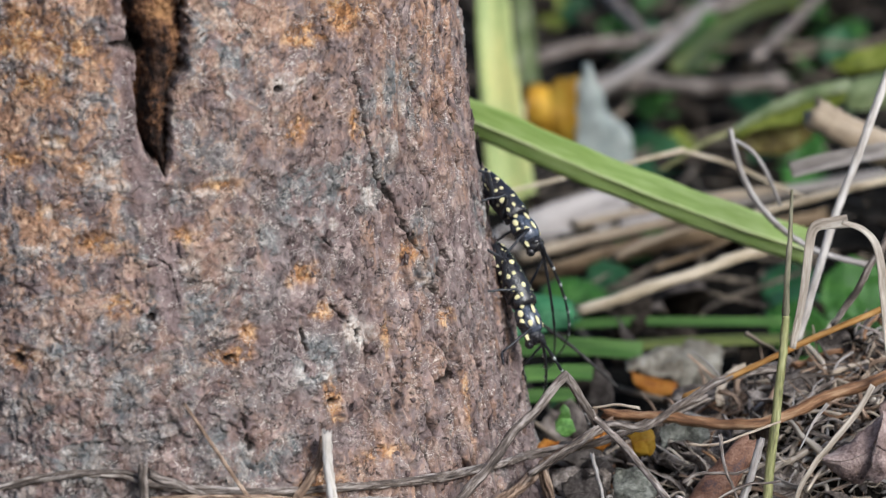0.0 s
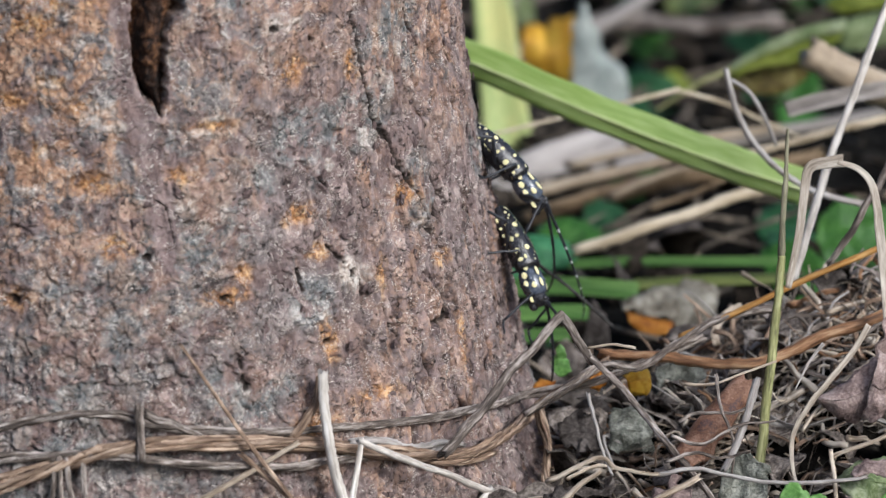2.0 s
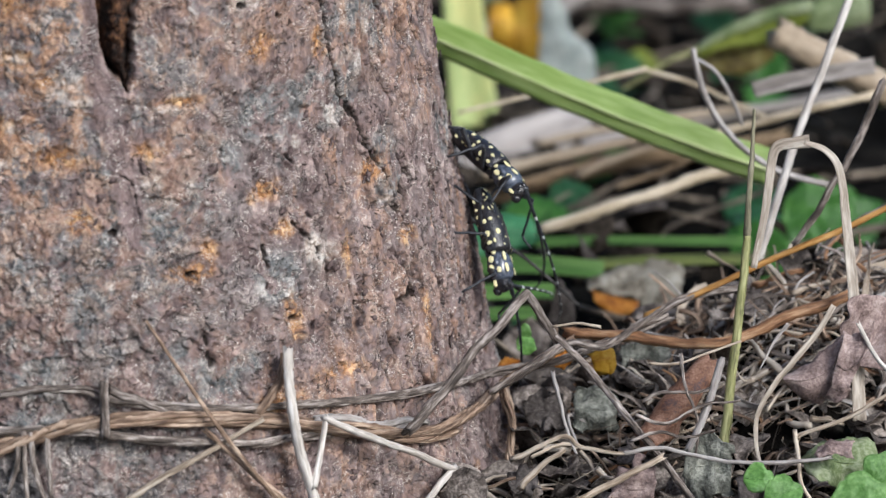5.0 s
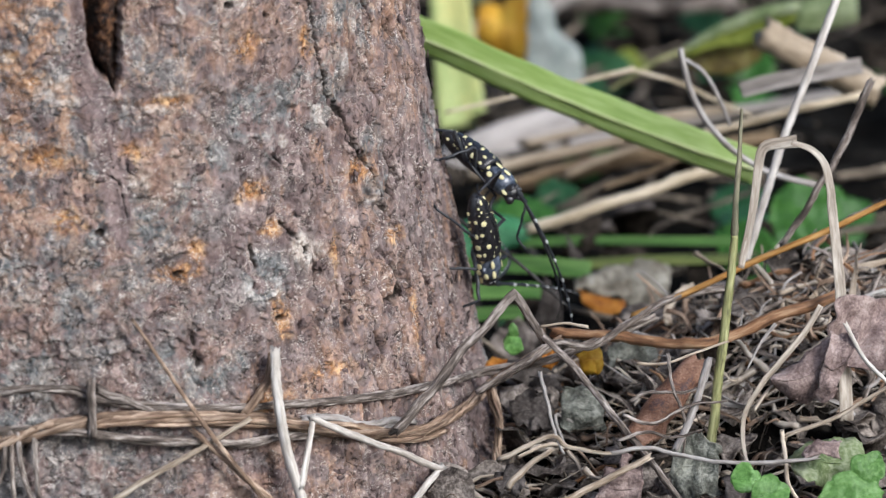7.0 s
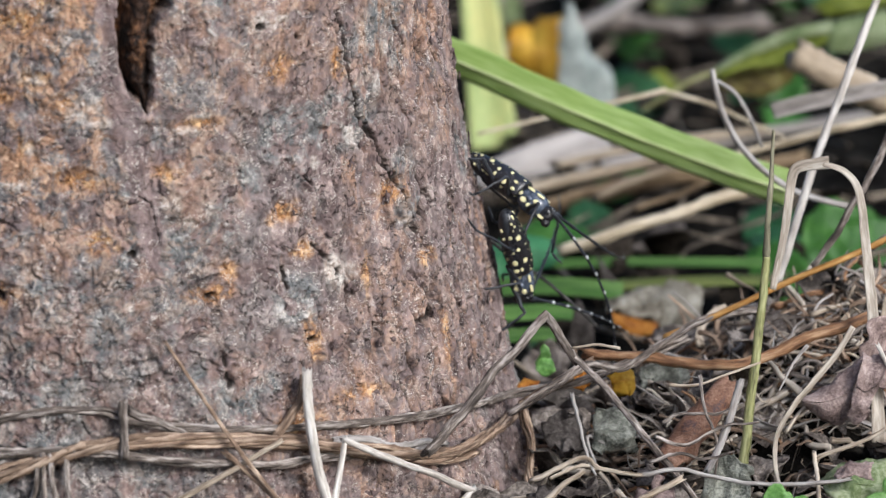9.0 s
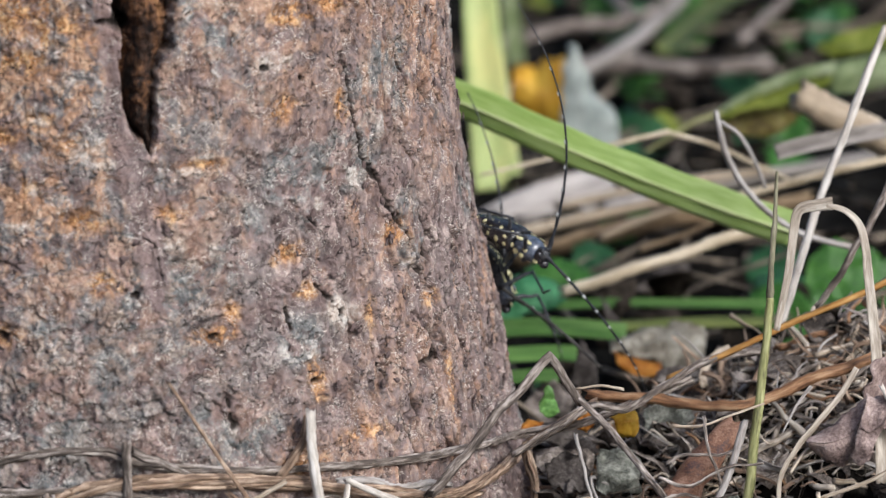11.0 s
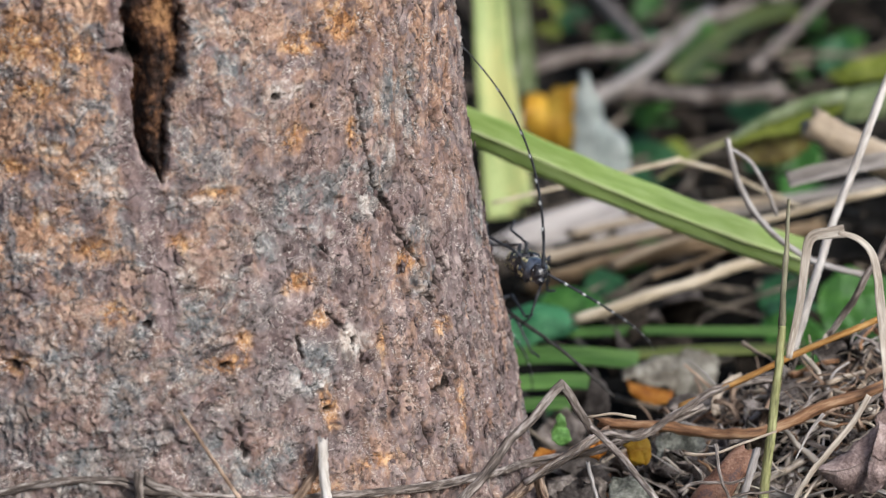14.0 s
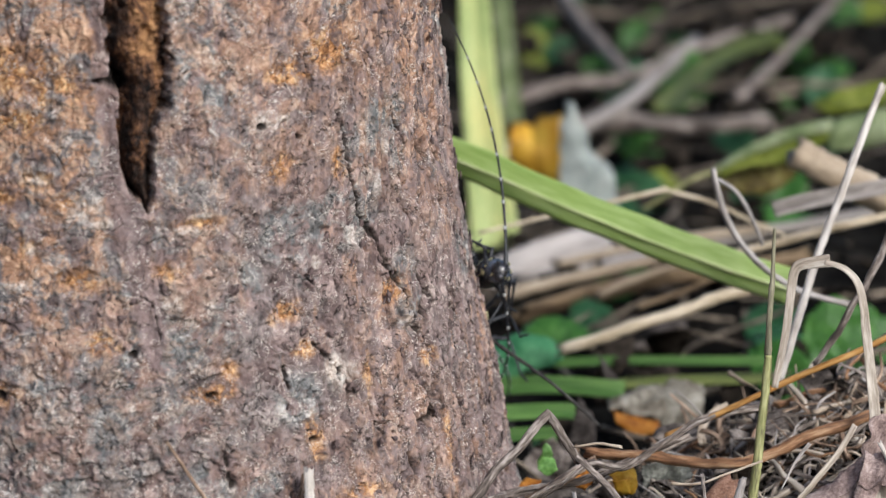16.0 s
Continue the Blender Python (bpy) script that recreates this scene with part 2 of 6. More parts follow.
# far litter leaves: the shade of the gaps is lowered into their colour
LEAF_DEAD_SHADED = surface("dead_leaf", [(0.006, 0.0045, 0.0035), (0.017, 0.0135, 0.0105), (0.062, 0.051, 0.04)], 0.006, 0.8, 0.5, 0.0008, island=True, vary=0.5, spec=0.05)
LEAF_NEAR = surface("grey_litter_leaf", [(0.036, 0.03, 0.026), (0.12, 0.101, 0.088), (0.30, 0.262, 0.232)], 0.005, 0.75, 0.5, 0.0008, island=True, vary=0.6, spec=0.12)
LEAF_MAUVE = surface("mauve_dead_leaf", [(0.11, 0.077, 0.072), (0.24, 0.177, 0.163), (0.40, 0.32, 0.295)], 0.006, 0.6, 0.5, 0.0008, vary=0.15)
LEAF_BEIGE = surface("beige_dead_leaf", [(0.08, 0.066, 0.048), (0.21, 0.192, 0.155), (0.38, 0.365, 0.315)], 0.005, 0.7, 0.6, 0.0008, vary=0.15)
LEAF_GREYGREEN = surface("grey_green_leaf", [(0.055, 0.056, 0.047), (0.135, 0.140, 0.118), (0.29, 0.295, 0.255)], 0.004, 0.7, 0.7, 0.0008, vary=0.1)
LEAF_ORANGE = surface("orange_dead_leaf", [(0.20, 0.06, 0.008), (0.42, 0.16, 0.02), (0.55, 0.26, 0.05)], 0.006, 0.6, 0.4, 0.0008, translucent=0.2)
STRAW = surface("straw", [(0.22, 0.165, 0.115), (0.42, 0.345, 0.265), (0.60, 0.53, 0.44)], 0.0014, 0.55, 0.4, 0.0005, vary=0.18, fibre=0.13)
STRAW_PALE = surface("pale_dry_grass", [(0.24, 0.20, 0.155), (0.41, 0.355, 0.295), (0.58, 0.53, 0.46)], 0.0016, 0.55, 0.3, 0.0005, vary=0.12, fibre=0.13)
STRAW_CREAM = surface("cream_straw", [(0.36, 0.29, 0.19), (0.60, 0.51, 0.37), (0.75, 0.67, 0.53)], 0.0016, 0.55, 0.3, 0.0005, vary=0.08, fibre=0.13)
RUST = surface("rust_bark", [(0.075, 0.045, 0.045), (0.18, 0.09, 0.055), (0.30, 0.18, 0.13)], 0.005, 0.6, 0.5, 0.0006, vary=0.1)
LEAF_TEAL = surface("teal_leaf", [(0.04, 0.17, 0.075), (0.07, 0.26, 0.115), (0.13, 0.37, 0.18)], 0.008, 0.4, 0.3, 0.001, translucent=0.25, vary=0.05)
# litter straws, their colours also lowered for shade in the gaps
STRAW_MIX = surface("straw_litter", [(0.03, 0.023, 0.017), (0.10, 0.08, 0.06), (0.32, 0.27, 0.205)], 0.0014, 0.65, 0.4, 0.0005, island=True, vary=0.6, fibre=0.13)
STRAW_WHITE = surface("bleached_straw", [(0.38, 0.34, 0.30), (0.58, 0.54, 0.49), (0.74, 0.71, 0.67)], 0.0014, 0.5, 0.3, 0.0005, vary=0.1, fibre=0.13)
STRAW_GREY = surface("grey_straw", [(0.22, 0.20, 0.18), (0.36, 0.33, 0.31), (0.50, 0.48, 0.46)], 0.0014, 0.6, 0.4, 0.0005, vary=0.15, fibre=0.13)
REED = surface("dry_reed", [(0.22, 0.17, 0.115), (0.37, 0.295, 0.21), (0.50, 0.42, 0.32)], 0.006, 0.5, 0.3, 0.0006, vary=0.12, fibre=0.13)
STICK_TAN = surface("tan_stick", [(0.09, 0.062, 0.036), (0.22, 0.155, 0.09), (0.36, 0.27, 0.17)], 0.004, 0.6, 0.5, 0.0006, vary=0.1, fibre=0.13)
REED_GREY = surface("grey_reed", [(0.13, 0.115, 0.104), (0.26, 0.235, 0.215), (0.38, 0.35, 0.325)], 0.006, 0.6, 0.3, 0.0006, vary=0.12, fibre=0.13)
TWIG = surface("grey_twig", [(0.05, 0.04, 0.034), (0.165, 0.135, 0.115), (0.46, 0.41, 0.375)], 0.0016, 0.8, 1.0, 0.0005, vary=0.2, fibre=0.17)
VINE = surface("brown_vine", [(0.07, 0.044, 0.03), (0.25, 0.17, 0.118), (0.54, 0.42, 0.32)], 0.0014, 0.7, 0.8, 0.0006, vary=0.2, fibre=0.13)
ROOT = surface("red_brown_root", [(0.11, 0.055, 0.03), (0.28, 0.145, 0.072), (0.48, 0.31, 0.18)], 0.0014, 0.55, 0.6, 0.0006, vary=0.15, fibre=0.13)
ROOT_ORANGE = surface("orange_stalk", [(0.20, 0.09, 0.02), (0.36, 0.185, 0.05), (0.50, 0.30, 0.11)], 0.0014, 0.5, 0.4, 0.0005, vary=0.1, fibre=0.13)
STEM = surface("green_stem", [(0.11, 0.11, 0.05), (0.26, 0.265, 0.11), (0.40, 0.40, 0.20)], 0.0014, 0.5, 0.4, 0.0005, vary=0.1, fibre=0.13)
STEM_GREY = surface("grey_stem", [(0.09, 0.085, 0.055), (0.19, 0.18, 0.115), (0.32, 0.30, 0.21)], 0.0014, 0.6, 0.4, 0.0005, fibre=0.13)
STEM_DARK = surface("dark_stem", [(0.012, 0.011, 0.010), (0.03, 0.028, 0.025), (0.09, 0.085, 0.08)], 0.003, 0.6, 0.4, 0.0005)
CHITIN = surface("black_shell", [(0.007, 0.007, 0.008), (0.014, 0.014, 0.017), (0.028, 0.028, 0.034)], 0.0012, 0.24, 0.45, 0.0003, spec=0.85, vary=0.05)
# dark thorax with the sky's blue-grey sheen mixed into its base colour
THORAX = surface("sky_sheen_shell", [(0.03, 0.04, 0.058), (0.07, 0.088, 0.125), (0.15, 0.172, 0.225)], 0.0012, 0.26, 0.2, 0.0002, spec=0.9, vary=0.05)
CHITIN_MATT = surface("dark_limb", [(0.008, 0.009, 0.012), (0.018, 0.02, 0.026), (0.05, 0.055, 0.065)], 0.001, 0.45, 0.2, 0.0002, spec=0.5, vary=0.05)
SPOT = surface("yellow_spot", [(0.66, 0.58, 0.20), (0.80, 0.74, 0.40), (0.90, 0.87, 0.66)], 0.001, 0.7, 0.1, 0.0002, vary=0.06)
BAND = surface("white_band", [(0.36, 0.38, 0.38), (0.47, 0.49, 0.49), (0.60, 0.62, 0.61)], 0.001, 0.7, 0.1, 0.0002, vary=0.06)


# ---- mesh helpers ----
def mesh(name, verts, faces, fibre, material, even=True):
    me = bpy.data.meshes.new(name)
    me.from_pydata([tuple(v) for v in verts], [], faces)
    me.materials.append(material)
    if fibre is not None:
        me.attributes.new("fibre", "FLOAT_VECTOR", "POINT").data.foreach_set("vector", np.asarray(fibre, np.float32).ravel())
    if even:
        me.polygons.foreach_set("use_smooth", [True] * len(me.polygons))
    me.update()
    return me


def piece(name, data, parent=None, m=None, label=""):
    ob = new(name, data)
    if parent is not None:
        ob.parent = parent
    if m is not None:
        ob.matrix_basis = m
    return tagged(ob, label)


def spline(points, steps=8):
    """Points along a smooth curve through the given ones."""
    p = [np.array(q, float) for q in points]
    if len(p) == 2:
        return np.array([p[0] + (p[1] - p[0]) * i / steps for i in range(steps + 1)])
    p = [2 * p[0] - p[1]] + p + [2 * p[-1] - p[-2]]
    out = []
    for i in range(1, len(p) - 2):
        a, b, c, d = p[i - 1 : i + 3]
        for k in range(steps):
            w = k / steps
            out.append(0.5 * (2 * b + (c - a) * w + (2 * a - 5 * b + 4 * c - d) * w * w + (3 * b - a - 3 * c + d) * w**3))
    out.append(p[-2])
    return np.array(out)


def sides(curve):
    """Two directions across the curve at each of its points."""
    t = np.gradient(curve, axis=0)
    t /= np.linalg.norm(t, axis=1)[:, None] + 1e-12
    ref = np.array((0.0, 0.0, 1.0)) if abs(t[:, 2]).mean() < 0.8 else np.array((0.0, 1.0, 0.0))
    a = np.cross(t, ref)
    a /= np.linalg.norm(a, axis=1)[:, None] + 1e-12
    return a, np.cross(a, t)


def tube(points, r0, r1=None, ring=7, steps=8, rough=0.12, seed=0, sharp=False, knots=0.0, wander=0.5, ribs=0.0, frayed=0.0, swell=None):
    """A round stalk along the points, from radius r0 to r1, a little uneven; ribs: grooves along it, frayed: ragged ends."""
    r1 = r0 if r1 is None else r1
    curve = np.array(points, float) if sharp else spline(points, steps)
    if sharp:
        curve = np.concatenate([np.linspace(curve[i], curve[i + 1], steps, endpoint=False) for i in range(len(curve) - 1)] + [curve[-1:]])
    rs = np.random.RandomState(seed + 7)
    n = len(curve)
    run = np.concatenate([[0], np.cumsum(np.linalg.norm(np.diff(curve, axis=0), axis=1))])
    length = run[-1]
    if wander:
        curve = curve + np.stack([grain(curve + 3.1 * k, max(length / 6, 4 * r0), seed + k) for k in range(3)], 1) * r0 * wander
        curve = curve + np.stack([grain(curve + 1.7 * k, max(length / 18, 3 * r0), seed + 5 + k) for k in range(3)], 1) * r0 * wander * 0.6
    a, b = sides(curve)
    r = np.linspace(r0, r1, n) * (1 + rough * rs.uniform(-1, 1, n))
    if swell is not None:
        r = r * swell(np.linspace(0, 1, n))
    if knots:
        r *= 1 + knots * (rs.uniform(0, 1, n) > 0.86)
    ang = np.arange(ring) * 2 * np.pi / ring
    turn = ang[None] + 1.5 * run[:, None] / max(length, 1e-6)
    shape = 1 + rough * rs.uniform(-1, 1, (n, ring)) + ribs * np.cos(3 * turn + seed) * 0.6 + ribs * np.cos(5 * turn + 2.0 * seed) * 0.5
    v = curve[:, None] + (r[:, None] * shape)[..., None] * (np.cos(ang)[None, :, None] * a[:, None] + np.sin(ang)[None, :, None] * b[:, None])
    if frayed:
        t = np.gradient(curve, axis=0)
        t /= np.linalg.norm(t, axis=1)[:, None]
        v[0] -= t[0] * rs.uniform(0, frayed, (ring, 1)) * r0
        v[-1] += t[-1] * rs.uniform(0, frayed, (ring, 1)) * r1
    verts = list(v.reshape(-1, 3)) + [curve[0], curve[-1]]
    off = rs.uniform(0, 1)
    fib = np.stack([np.repeat((run + off)[:, None], ring, 1), r0 * np.cos(ang)[None] * np.ones((n, 1)) + off, r0 * np.sin(ang)[None] * np.ones((n, 1))], -1).reshape(-1, 3)
    fib = np.concatenate([fib, [[run[0] + off, off, 0], [run[-1] + off, off, 0]]])
    faces = [(i * ring + k, i * ring + (k + 1) % ring, (i + 1) * ring + (k + 1) % ring, (i + 1) * ring + k) for i in range(n - 1) for k in range(ring)]
    faces += [(n * ring, (k + 1) % ring, k) for k in range(ring)]
    faces += [(n * ring + 1, (n - 1) * ring + k, (n - 1) * ring + (k + 1) % ring) for k in range(ring)]
    return verts, faces, fib


def slab(grid, thick):
    """A thin closed sheet over a grid of points (n x m x 3), the first way being its length."""
    n, m = grid.shape[:2]
    du, dv = np.gradient(grid, axis=0), np.gradient(grid, axis=1)
    nor = np.cross(du, dv)
    nor /= np.linalg.norm(nor, axis=2)[..., None] + 1e-12
    verts = list((grid + nor * thick / 2).reshape(-1, 3)) + list((grid - nor * thick / 2).reshape(-1, 3))
    lo = np.concatenate([[0], np.cumsum(np.linalg.norm(np.diff(grid[:, m // 2], axis=0), axis=1))])
    wide = np.linalg.norm(grid[n // 2, -1] - grid[n // 2, 0])
    off = float(abs(grid[0, 0].sum()) * 7 % 1)
    fib = np.stack([np.repeat(lo[:, None], m, 1) + off, np.linspace(0, wide, m)[None] * np.ones((n, 1)) + off, np.zeros((n, m))], -1).reshape(-1, 3)
    fib = np.concatenate([fib, fib + (0, 0, 0.01)])
    o = n * m
    faces = []
    for i in range(n - 1):
        for k in range(m - 1):
            q = (i * m + k, (i + 1) * m + k, (i + 1) * m + k + 1, i * m + k + 1)
            faces += [q, tuple(o + x for x in reversed(q))]
    rim = [i * m for i in range(n)] + [(n - 1) * m + k for k in range(1, m)] + [i * m + m - 1 for i in range(n - 2, -1, -1)] + list(range(m - 2, 0, -1))
    for x, y in zip(rim, rim[1:] + rim[:1]):
        faces.append((x, o + x, o + y, y))
    return verts, faces, fib


def strap_grid(points, width, face, fold=0.0, across=6, steps=8, taper=(1, 1), twist=0.0, wave=0.0, seed=0):
    """A grid along the points, width across, its face turned to the direction given; fold lifts the edges."""
    curve = spline(points, steps)
    n = len(curve)
    t = np.gradient(curve, axis=0)
    t /= np.linalg.norm(t, axis=1)[:, None]
    f = np.array(face, float)
    side = np.cross(t, f)
    side /= np.linalg.norm(side, axis=1)[:, None]
    up = np.cross(side, t)
    s = np.linspace(0, 1, n)
    w = width * (taper[0] + (taper[1] - taper[0]) * s)
    ang = twist * s
    sd = side * np.cos(ang)[:, None] + up * np.sin(ang)[:, None]
    u2 = -side * np.sin(ang)[:, None] + up * np.cos(ang)[:, None]
    c = np.linspace(-0.5, 0.5, across + 1)
    g = curve[:, None] + w[:, None, None] * (c[None, :, None] * sd[:, None] + fold * np.abs(c)[None, :, None] * u2[:, None])
    if wave:
        flat = g.reshape(-1, 3)
        g = (flat + grain(flat, width * 1.2, seed)[:, None] * wave * width * np.repeat(u2, across + 1, axis=0)).reshape(g.shape)
    return g


def leaf_grid(length, width, bend=0.4, fold=0.25, crumple=0.1, seed=0, rows=12, across=8, ragged=0.07, round_=0.9):
    """A leaf in its own space: base at the origin, along +y, its face up."""
    s = np.linspace(0, 1, rows)
    prof = np.sin(np.pi * np.clip(s, 0.0, 1.0) ** round_) ** 0.75 + 0.03
    c = np.linspace(-0.5, 0.5, across)
    x = prof[:, None] * c[None] * width
    y = np.repeat((s * length)[:, None], across, 1)
    z = fold * np.abs(c)[None] * width * prof[:, None] - bend * length * (s[:, None] - 0.4) ** 2 + 0 * y
    g = np.stack([x, y, z], 2)
    flat = g.reshape(-1, 3)
    far = np.abs(np.repeat(c[None], rows, 0)).ravel() * 2
    k = grain(flat + seed * 1.7, width * 0.45, seed) + 0.8 * (0.5 - np.abs(grain(flat + seed, width * 0.25, seed + 1)))
    # side veins
    vein = np.cos((flat[:, 1] - np.abs(flat[:, 0]) * 0.7) / length * 44)
    flat[:, 2] += k * crumple * width + vein * 0.006 * width
    flat[:, 0] += (grain(flat + 5 + seed, width * 0.3, seed + 2) + 0.7 * grain(flat + 9 + seed, width * 0.12, seed + 3)) * width * ragged * (0.3 + far)
    flat[:, 1] += grain(flat + 3 + seed, width * 0.2, seed + 4) * width * ragged * far
    return flat.reshape(g.shape)


def thing(name, vf, material, label, category, group="", kind="", even=True):
    return tagged(new(name, mesh(name, *vf, material, even)), label, category, group, kind)


def moved(grid, m):
    r, o = np.array(m.to_3x3()), np.array(m.translation)
    return grid @ r.T + o


def joined(parts):
    verts, faces, fib = [], [], []
    for v, f, c in parts:
        o = len(verts)
        verts += list(v)
        faces += [tuple(i + o for i in q) for q in f]
        fib.append(np.zeros((len(v), 3)) if c is None else c)
    return verts, faces, np.concatenate(fib)


# ---- ground ----
TRUNK_X, TRUNK_Y = -0.088, 1.0625


def ground_height(x, y):
    """The litter floor: nearly level, with a heap of roots and straw beside the trunk."""
    heap = 0.046 * smooth(x, 0.03, 0.125) * smooth(x, 0.5, 0.25) * np.exp(-(((y - 1.075) / 0.05) ** 2))
    heap = heap + 0.008 * np.exp(-(((x - 0.05) / 0.04) ** 2) - ((y - 1.05) / 0.04) ** 2)
    p = np.stack([x, y, 0 * x], -1).reshape(-1, 3)
    rough = (grain(p, 0.05, 3) * 0.004 + grain(p, 0.015, 4) * 0.0025 + grain(p, 0.3, 5) * 0.012).reshape(np.shape(x))
    return heap + rough * np.clip(1.5 - np.hypot(x, y - 1.2) * 0.1, 0.2, 1) + 0.02 * smooth(y, 1.5, 2.6)


def build_ground():
    def axis(lo, hi, fine, reach):
        mid = np.arange(lo, hi, fine)
        far = np.array([0.03, 0.08, 0.16, 0.3, 0.6, 1.2, 2.5, 5, 12, 30, reach])
        return np.concatenate([lo - far[::-1], mid, hi + far])

    xs, ys = axis(-0.25, 0.45, 0.006, 400), axis(0.85, 2.2, 0.006, 400)
    gx, gy = np.meshgrid(xs, ys)
    gz = ground_height(gx, gy)
    verts = np.stack([gx, gy, gz], -1).reshape(-1, 3)
    n = len(xs)
    faces = [(j * n + i, j * n + i + 1, (j + 1) * n + i + 1, (j + 1) * n + i) for j in range(len(ys) - 1) for i in range(n - 1)]
    tagged(new("ground", mesh("ground", verts, faces, None, SOIL)), "dark soil floor under plant litter, shade in its colour", "ground", kind="structure")


build_ground()


# ---- trunk ----
RADIUS = [2.73389, -0.385265, -0.169085, 0.117205]


def trunk_radius(z):
    c = np.clip(z, 0.0, 0.18)
    return np.polyval(RADIUS, c) + 0.0027 * smooth(c, 0.036, 0.004) + 0.19 * np.maximum(0, -z) - 0.02 * np.maximum(0, z - 0.18)


def trunk_point(degrees, z, out=0.0):
    r = trunk_radius(np.array(z)) + out
    a = radians(degrees)
    return Vector((TRUNK_X + r * math.sin(a), TRUNK_Y - r * math.cos(a), z))


# bare orange inner bark: turn round the trunk (degrees), height, half width and half height (mm)
BARE = [(-7, 0.162, 9, 6), (-1.1, 0.1595, 9, 6), (-5.3, 0.1501, 8, 3), (-2.9, 0.1361, 4.5, 2), (-8.2, 0.1322, 5, 2), (2, 0.1314, 3.5, 2), (6.3, 0.098, 4, 3), (-7.2, 0.0857, 4, 2.6), (21.2, 0.0842, 5, 2.4), (24, 0.0877, 2.2, 3.4), (33.7, 0.1011, 5, 2.6), (35.9, 0.0914, 3, 1.8), (36.1, 0.0704, 2.4, 5)]
BARE_MORE = [(53.7, 0.1004, 4, 3.4), (42.9, 0.0545, 7, 1.6), (47.2, 0.0825, 2, 5), (61.4, 0.0609, 2.2, 6), (43.8, 0.1623, 9, 5), (37, 0.1583, 7, 3), (33.8, 0.1359, 4, 3), (21.1, 0.1252, 5, 1.6), (-3.7, 0.1201, 3, 3), (15.4, 0.1132, 4, 2), (3.4, 0.1127, 5, 2), (44.3, 0.1353, 2, 4), (59.6, 0.0818, 3.5, 2), (32.2, 0.0504, 5, 3)]
# blue-grey crust
COOL = [(27.7, 0.1399, 5.8, 5.4), (22.5, 0.1206, 4.6, 3.3), (27.2, 0.1103, 5.0, 4.2), (37.2, 0.1079, 3.3, 3.3), (48.9, 0.1294, 2.5, 5.0), (0.4, 0.0864, 9.1, 5.0), (-4.2, 0.0757, 5.8, 5.0), (4.7, 0.0717, 5.0, 4.2), (22.7, 0.1488, 3.3, 3.3), (6.8, 0.1129, 4.2, 3.3), (16.2, 0.0813, 4.2, 3.3), (-4.2, 0.125, 5.0, 2.1), (27.2, 0.0616, 5.0, 2.9), (69.0, 0.1227, 2.5, 5.0)]
# pale scars
PALE = [(41.3, 0.0842, 4.4, 3.6), (34.4, 0.1479, 2.4, 0.9)]
PALE_FAINT = [(32.2, 0.1467, 5.5, 3), (-3, 0.1362, 4.5, 1.2), (4.3, 0.1282, 4, 2.4), (-3.4, 0.1196, 2.2, 2.2), (-5, 0.1115, 4, 1), (21.5, 0.1267, 4.5, 1.1), (7.2, 0.1259, 3.5, 1.6), (19.4, 0.1234, 4, 1.2), (-5.3, 0.1112, 5, 1.2), (5.2, 0.13, 3, 3), (46.1, 0.1162, 3, 3.6), (39.3, 0.1119, 1.6, 2), (52.3, 0.1275, 2, 3)]
# open cracks, each a run of points with a half width (mm)
CRACKS = [
    [(45, 0.1472, 0.5), (46, 0.1408, 0.75), (46, 0.1329, 0.7), (47.6, 0.1252, 0.8), (48.2, 0.12, 1), (51.5, 0.1134, 1.1), (53.5, 0.1051, 1.05), (56.7, 0.0979, 0.6), (57.9, 0.0879, 0.4)],
    [(13.5, 0.1068, 0.24), (14.1, 0.1026, 0.3), (14.6, 0.0979, 0.24)],
    [(32.5, 0.0874, 1.27), (32.5, 0.0824, 1.19)],
    [(37.3, 0.0926, 0.59), (38.8, 0.09, 1.19), (40.5, 0.0873, 0.51)],
    [(22.6, 0.0685, 0.77), (23, 0.0624, 1.19)],
    [(46.5, 0.0744, 0.24), (47.1, 0.0697, 0.36), (48.1, 0.0661, 0.18)],
    [(57.6, 0.1448, 0.18), (59.7, 0.1378, 0.3), (61.2, 0.1324, 0.18)],
    [(65.5, 0.1565, 0.18), (68, 0.148, 0.3), (70, 0.1365, 0.3), (69.3, 0.1253, 0.18)],
    [(56.2, 0.0974, 0.3), (58.8, 0.0864, 0.3), (61.8, 0.0809, 0.18)],
    [(37, 0.1091, 0.18), (38.7, 0.106, 0.24), (39.5, 0.1016, 0.18)],
    [(72.3, 0.1285, 0.24), (74, 0.1192, 0.24), (74, 0.109, 0.18)],
    [(71.6, 0.0881, 0.24), (72.8, 0.0787, 0.3), (73.9, 0.0693, 0.18)],
    [(11.6, 0.1089, 0.18), (13.5, 0.1068, 0.24)],
    [(60.4, 0.0729, 0.18), (61.2, 0.0639, 0.24), (61.5, 0.0522, 0.18)],
]
# the rotted hollow: a run of points with half widths (mm)
HOLLOW = [(12.1, 0.1858, 8.4), (12.2, 0.1812, 8.4), (12.5, 0.1697, 8.6), (13.2, 0.1617, 7.8), (13.4, 0.1563, 6.8), (12.4, 0.1497, 5.4), (11.8, 0.143, 4.6), (12.3, 0.1366, 4), (12.7, 0.1336, 3.1), (13.2, 0.1317, 1.5), (13.4, 0.1282, 0.5)]
TEAR = [(6.0, 0.1598, 0.4), (7.6, 0.1593, 1.3), (10.0, 0.1587, 2.6)]
